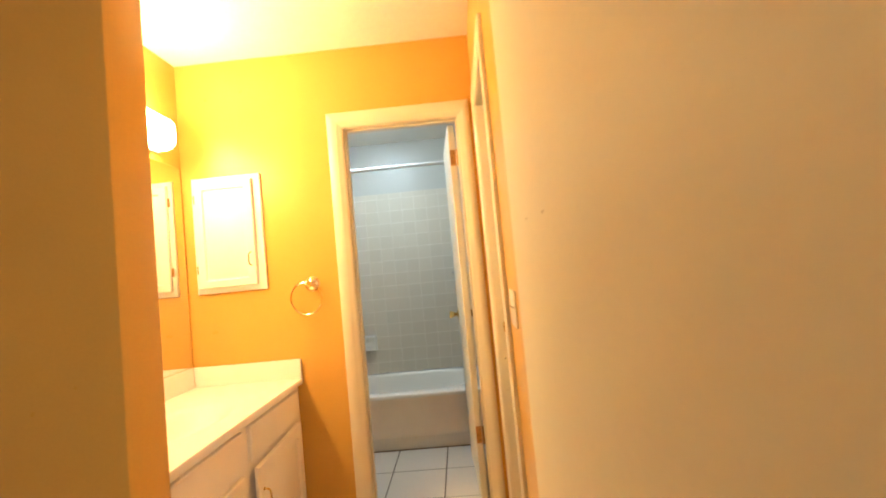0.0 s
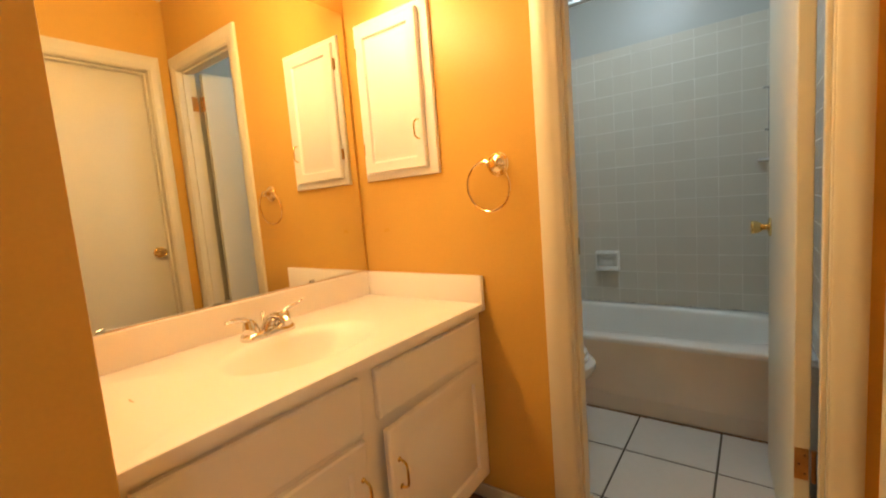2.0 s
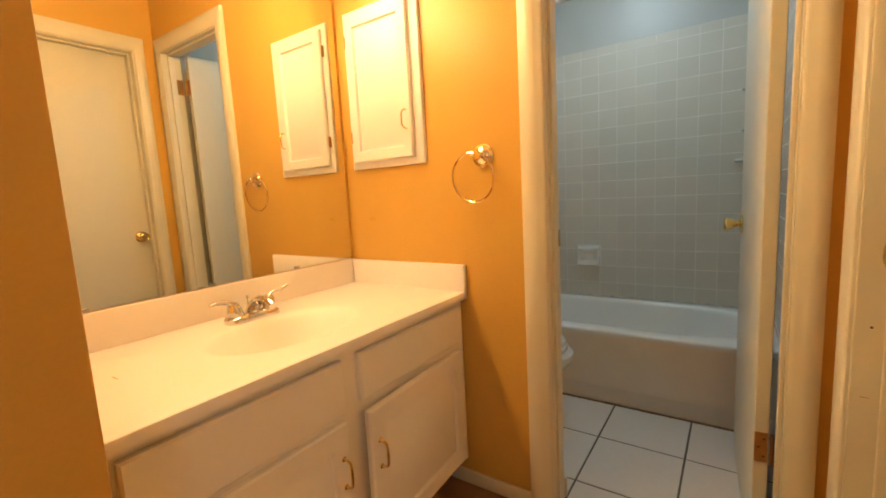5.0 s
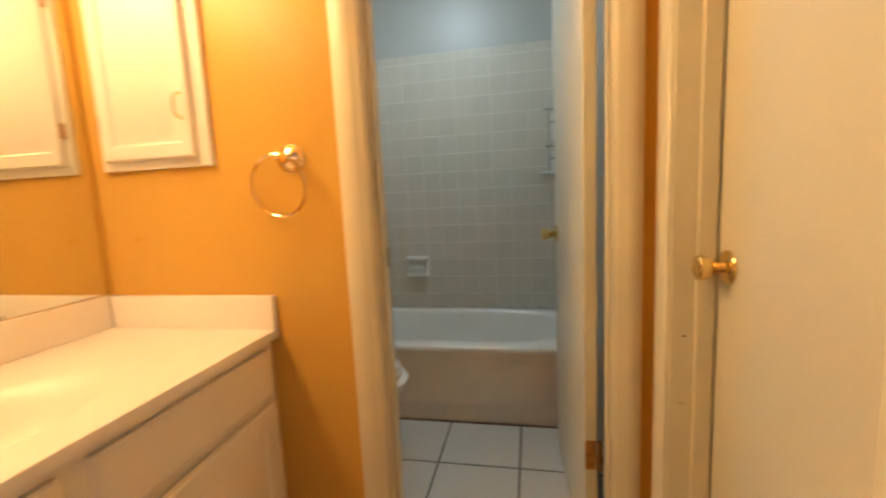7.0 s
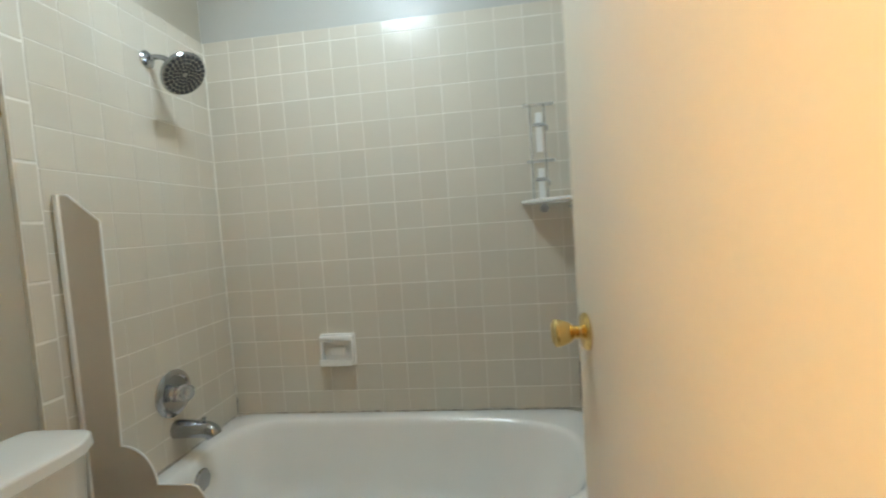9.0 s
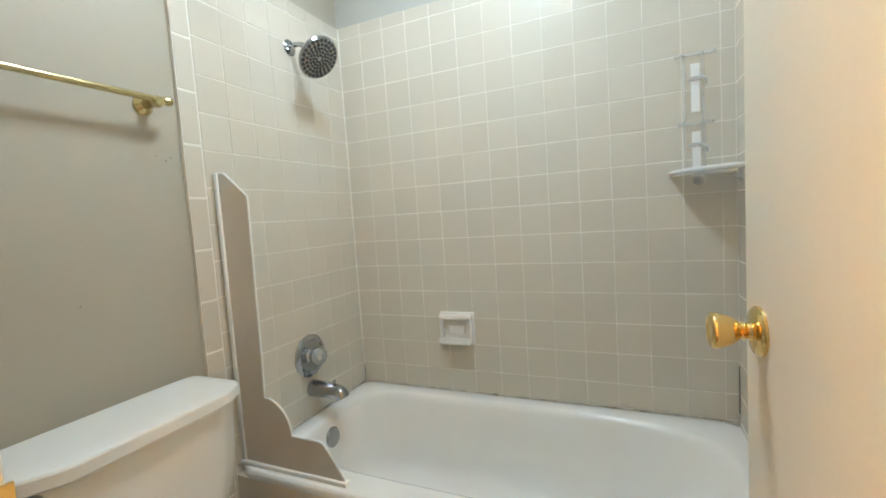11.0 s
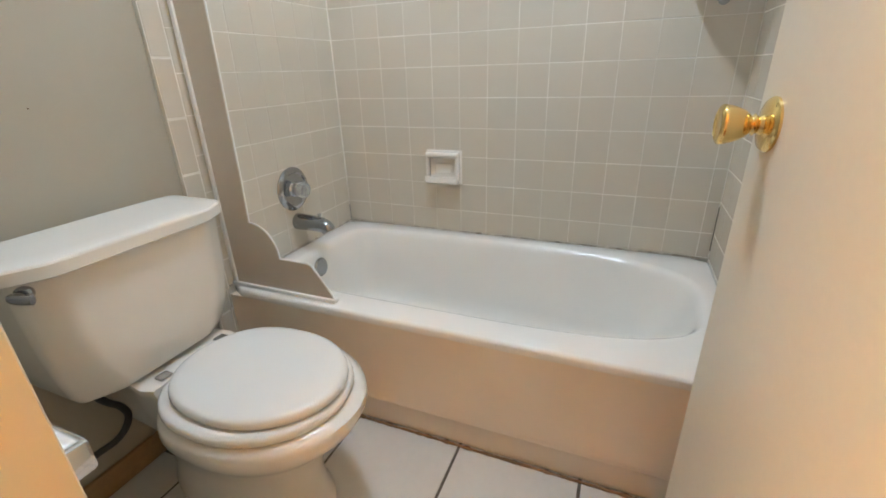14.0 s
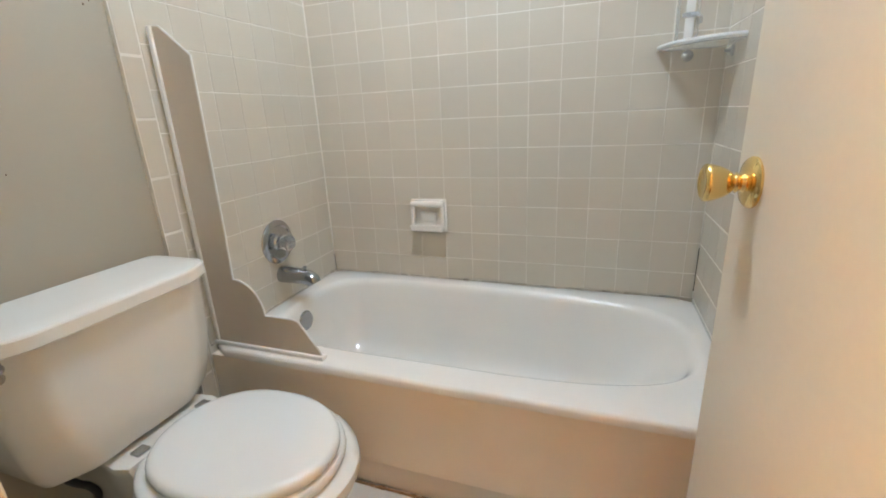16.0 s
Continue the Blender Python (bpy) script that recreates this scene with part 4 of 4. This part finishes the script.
# toilet paper holder on the partition
tp = thing("paper_holder", (0.72, WALL, 0.62), "chrome toilet paper holder with white cover", "paper holder")
put("back_plate", box(0.600, 0.772, WALL + 0.0005, WALL + 0.014, 0.622, 0.674, bevel=0.003), chrome, tp)
put("cover", box(0.600, 0.764, WALL + 0.0145, WALL + 0.064, 0.648, 0.668, bevel=0.006, seg=3), white_plastic, tp, "white plastic cover")
put("end", box(0.7645, 0.777, WALL + 0.0145, WALL + 0.068, 0.628, 0.668, bevel=0.005), chrome, tp, "chrome end bracket")
put("front_lip", box(0.600, 0.764, WALL + 0.0645, WALL + 0.070, 0.630, 0.664, bevel=0.0025), chrome, tp, "chrome front lip")

# ---- bathroom ceiling light ----
bl = thing("ceiling_light", (0.86, 0.86, H2), "lit square ceiling light in a grey metal housing", "ceiling light")
put("housing", loft([[Vector((x, y, z)) for x, y in ((0.670 + i, 0.735 + i), (1.045 - i, 0.735 + i), (1.045 - i, 0.985 - i), (0.670 + i, 0.985 - i))] for i, z in ((0, H2 - 0.0005), (0, H2 - 0.010), (0.008, H2 - 0.018))]), dull_chrome, bl, "grey metal housing")
put("diffuser", loft([[Vector((x, y, z)) for x, y in ((0.750 + i, 0.742 + i), (0.968 - i, 0.742 + i), (0.968 - i, 0.978 - i), (0.750 + i, 0.978 - i))] for i, z in ((0, H2 - 0.0185), (0, H2 - 0.045), (0.012, H2 - 0.060), (0.03, H2 - 0.065))]), bath_glow, bl, "glowing frosted diffuser")


# small marks: nail holes by the towel bar, a scratch in the countertop
for y, z, q in ((0.781, 1.332, 0.0022), (0.796, 1.342, 0.0016), (0.756, 1.344, 0.0016), (0.538, 0.974, 0.0016)):
    part("nail_hole", revolve((BATH_W - 0.001, y, z), (1, 0, 0), [(q, 0), (q, 0.0014), (0, 0.0015)], seg=8), dark_edge, wall_bath_west)
put("scratch", box(0.300, 0.328, -0.9866, -0.9844, CZ - 0.0005, CZ + 0.0004), old_brass, counter, "short brown scratch")


# ---- tiles ----
TILE_MESHES = {}


def tile_mesh(w, h, d, mat, chamfer):
    key = (round(w, 4), round(h, 4), mat.name)
    if key not in TILE_MESHES:
        def rect(i, z):
            return [Vector((-w / 2 + i, -h / 2 + i, z)), Vector((w / 2 - i, -h / 2 + i, z)), Vector((w / 2 - i, h / 2 - i, z)), Vector((-w / 2 + i, h / 2 - i, z))]
        TILE_MESHES[key] = finish("tile", loft([rect(0, 0), rect(0, d - chamfer), rect(chamfer * 0.4, d - chamfer * 0.35), rect(chamfer, d)], cap0=False), mat, 0)
    return TILE_MESHES[key]


def lay(parent, us, vs, to_world, d, gap, mat, gap_v=None, chamfer=0.0011, tilt=0.10, rng=random.Random(4)):
    for u0, u1 in zip(us, us[1:]):
        for v0, v1 in zip(vs, vs[1:]):
            du, dv = rng.uniform(-0.0004, 0.0004), rng.uniform(-0.0004, 0.0004)
            ob = new("tile", tile_mesh(u1 - u0 - gap, v1 - v0 - (gap_v or gap), d, mat, chamfer))
            ob.parent = parent
            ob.matrix_basis = to_world((u0 + u1) / 2 + du, (v0 + v1) / 2 + dv) @ pose(0, 0, 0, rng.uniform(-tilt, tilt), rng.uniform(-tilt, tilt), 0)


COLS = [BATH_W + 0.017] + [0.2350 + 0.1104 * i for i in range(13)] + [1.599]
ROWS_Z = [TZ + 0.003, 0.478] + [0.590 + 0.1118 * i for i in range(13)] + [1.982]
SIDE = [0.888 + 0.1037 * i for i in range(8)]
SIDE[-1] = 1.6125
TD = 0.012
# grout beds
part("grout", box(BATH_W + 0.0005, BATH_E - 0.0005, BATH_N - 0.0130, BATH_N - 0.0004, TZ - 0.05, 1.981), wall_grout, wall_bath_north)
part("grout", box(BATH_W + 0.0004, BATH_W + 0.0130, 0.828, 1.6165, 0.001, 1.981), wall_grout, wall_bath_west)
part("grout", box(BATH_E - 0.0130, BATH_E - 0.0004, 0.836, 1.6165, 0.001, 1.981), wall_grout, wall_bath_east)
lay(wall_bath_north, COLS, ROWS_Z, lambda u, v: basis((u, BATH_N - 0.002, v), (1, 0, 0), (0, 0, 1), (0, -1, 0)), TD, 0.0019, wall_glaze, 0.0029)
lay(wall_bath_west, SIDE, ROWS_Z, lambda u, v: basis((BATH_W + 0.002, u, v), (0, 1, 0), (0, 0, 1), (1, 0, 0)), TD, 0.0019, wall_glaze, 0.0029)
lay(wall_bath_east, SIDE, ROWS_Z, lambda u, v: basis((BATH_E - 0.002, u, v), (0, -1, 0), (0, 0, 1), (-1, 0, 0)), TD, 0.0019, wall_glaze, 0.0029)
BULL = [0.002] + [0.1485 + 0.1545 * i for i in range(12)] + [1.982]
lay(wall_bath_west, [0.827, 0.888], BULL, lambda u, v: basis((BATH_W + 0.002, u, v), (0, 1, 0), (0, 0, 1), (1, 0, 0)), TD, 0.0027, wall_glaze, chamfer=0.004)
lay(wall_bath_east, [0.835, 0.888], BULL, lambda u, v: basis((BATH_E - 0.002, u, v), (0, -1, 0), (0, 0, 1), (-1, 0, 0)), TD, 0.0027, wall_glaze, chamfer=0.004)
# bathroom floor
floor_bath = structure("floor_bath", box(-0.02, 1.80, 0.0835, BATH_N + 0.12, -0.08, -0.0025), floor_grout, "white ceramic tile floor with dark grout", "floor")
FXS = [BATH_W + 0.001] + [0.251 + 0.3408 * i for i in range(5)]
FXS[-1] = 1.612
FYS = [0.084, 0.210, 0.551, 0.892]
lay(floor_bath, FXS, FYS, lambda u, v: basis((u, v, -0.008), (1, 0, 0), (0, 1, 0), (0, 0, 1)), 0.008, 0.0082, floor_glaze, chamfer=0.0012, tilt=0.04)
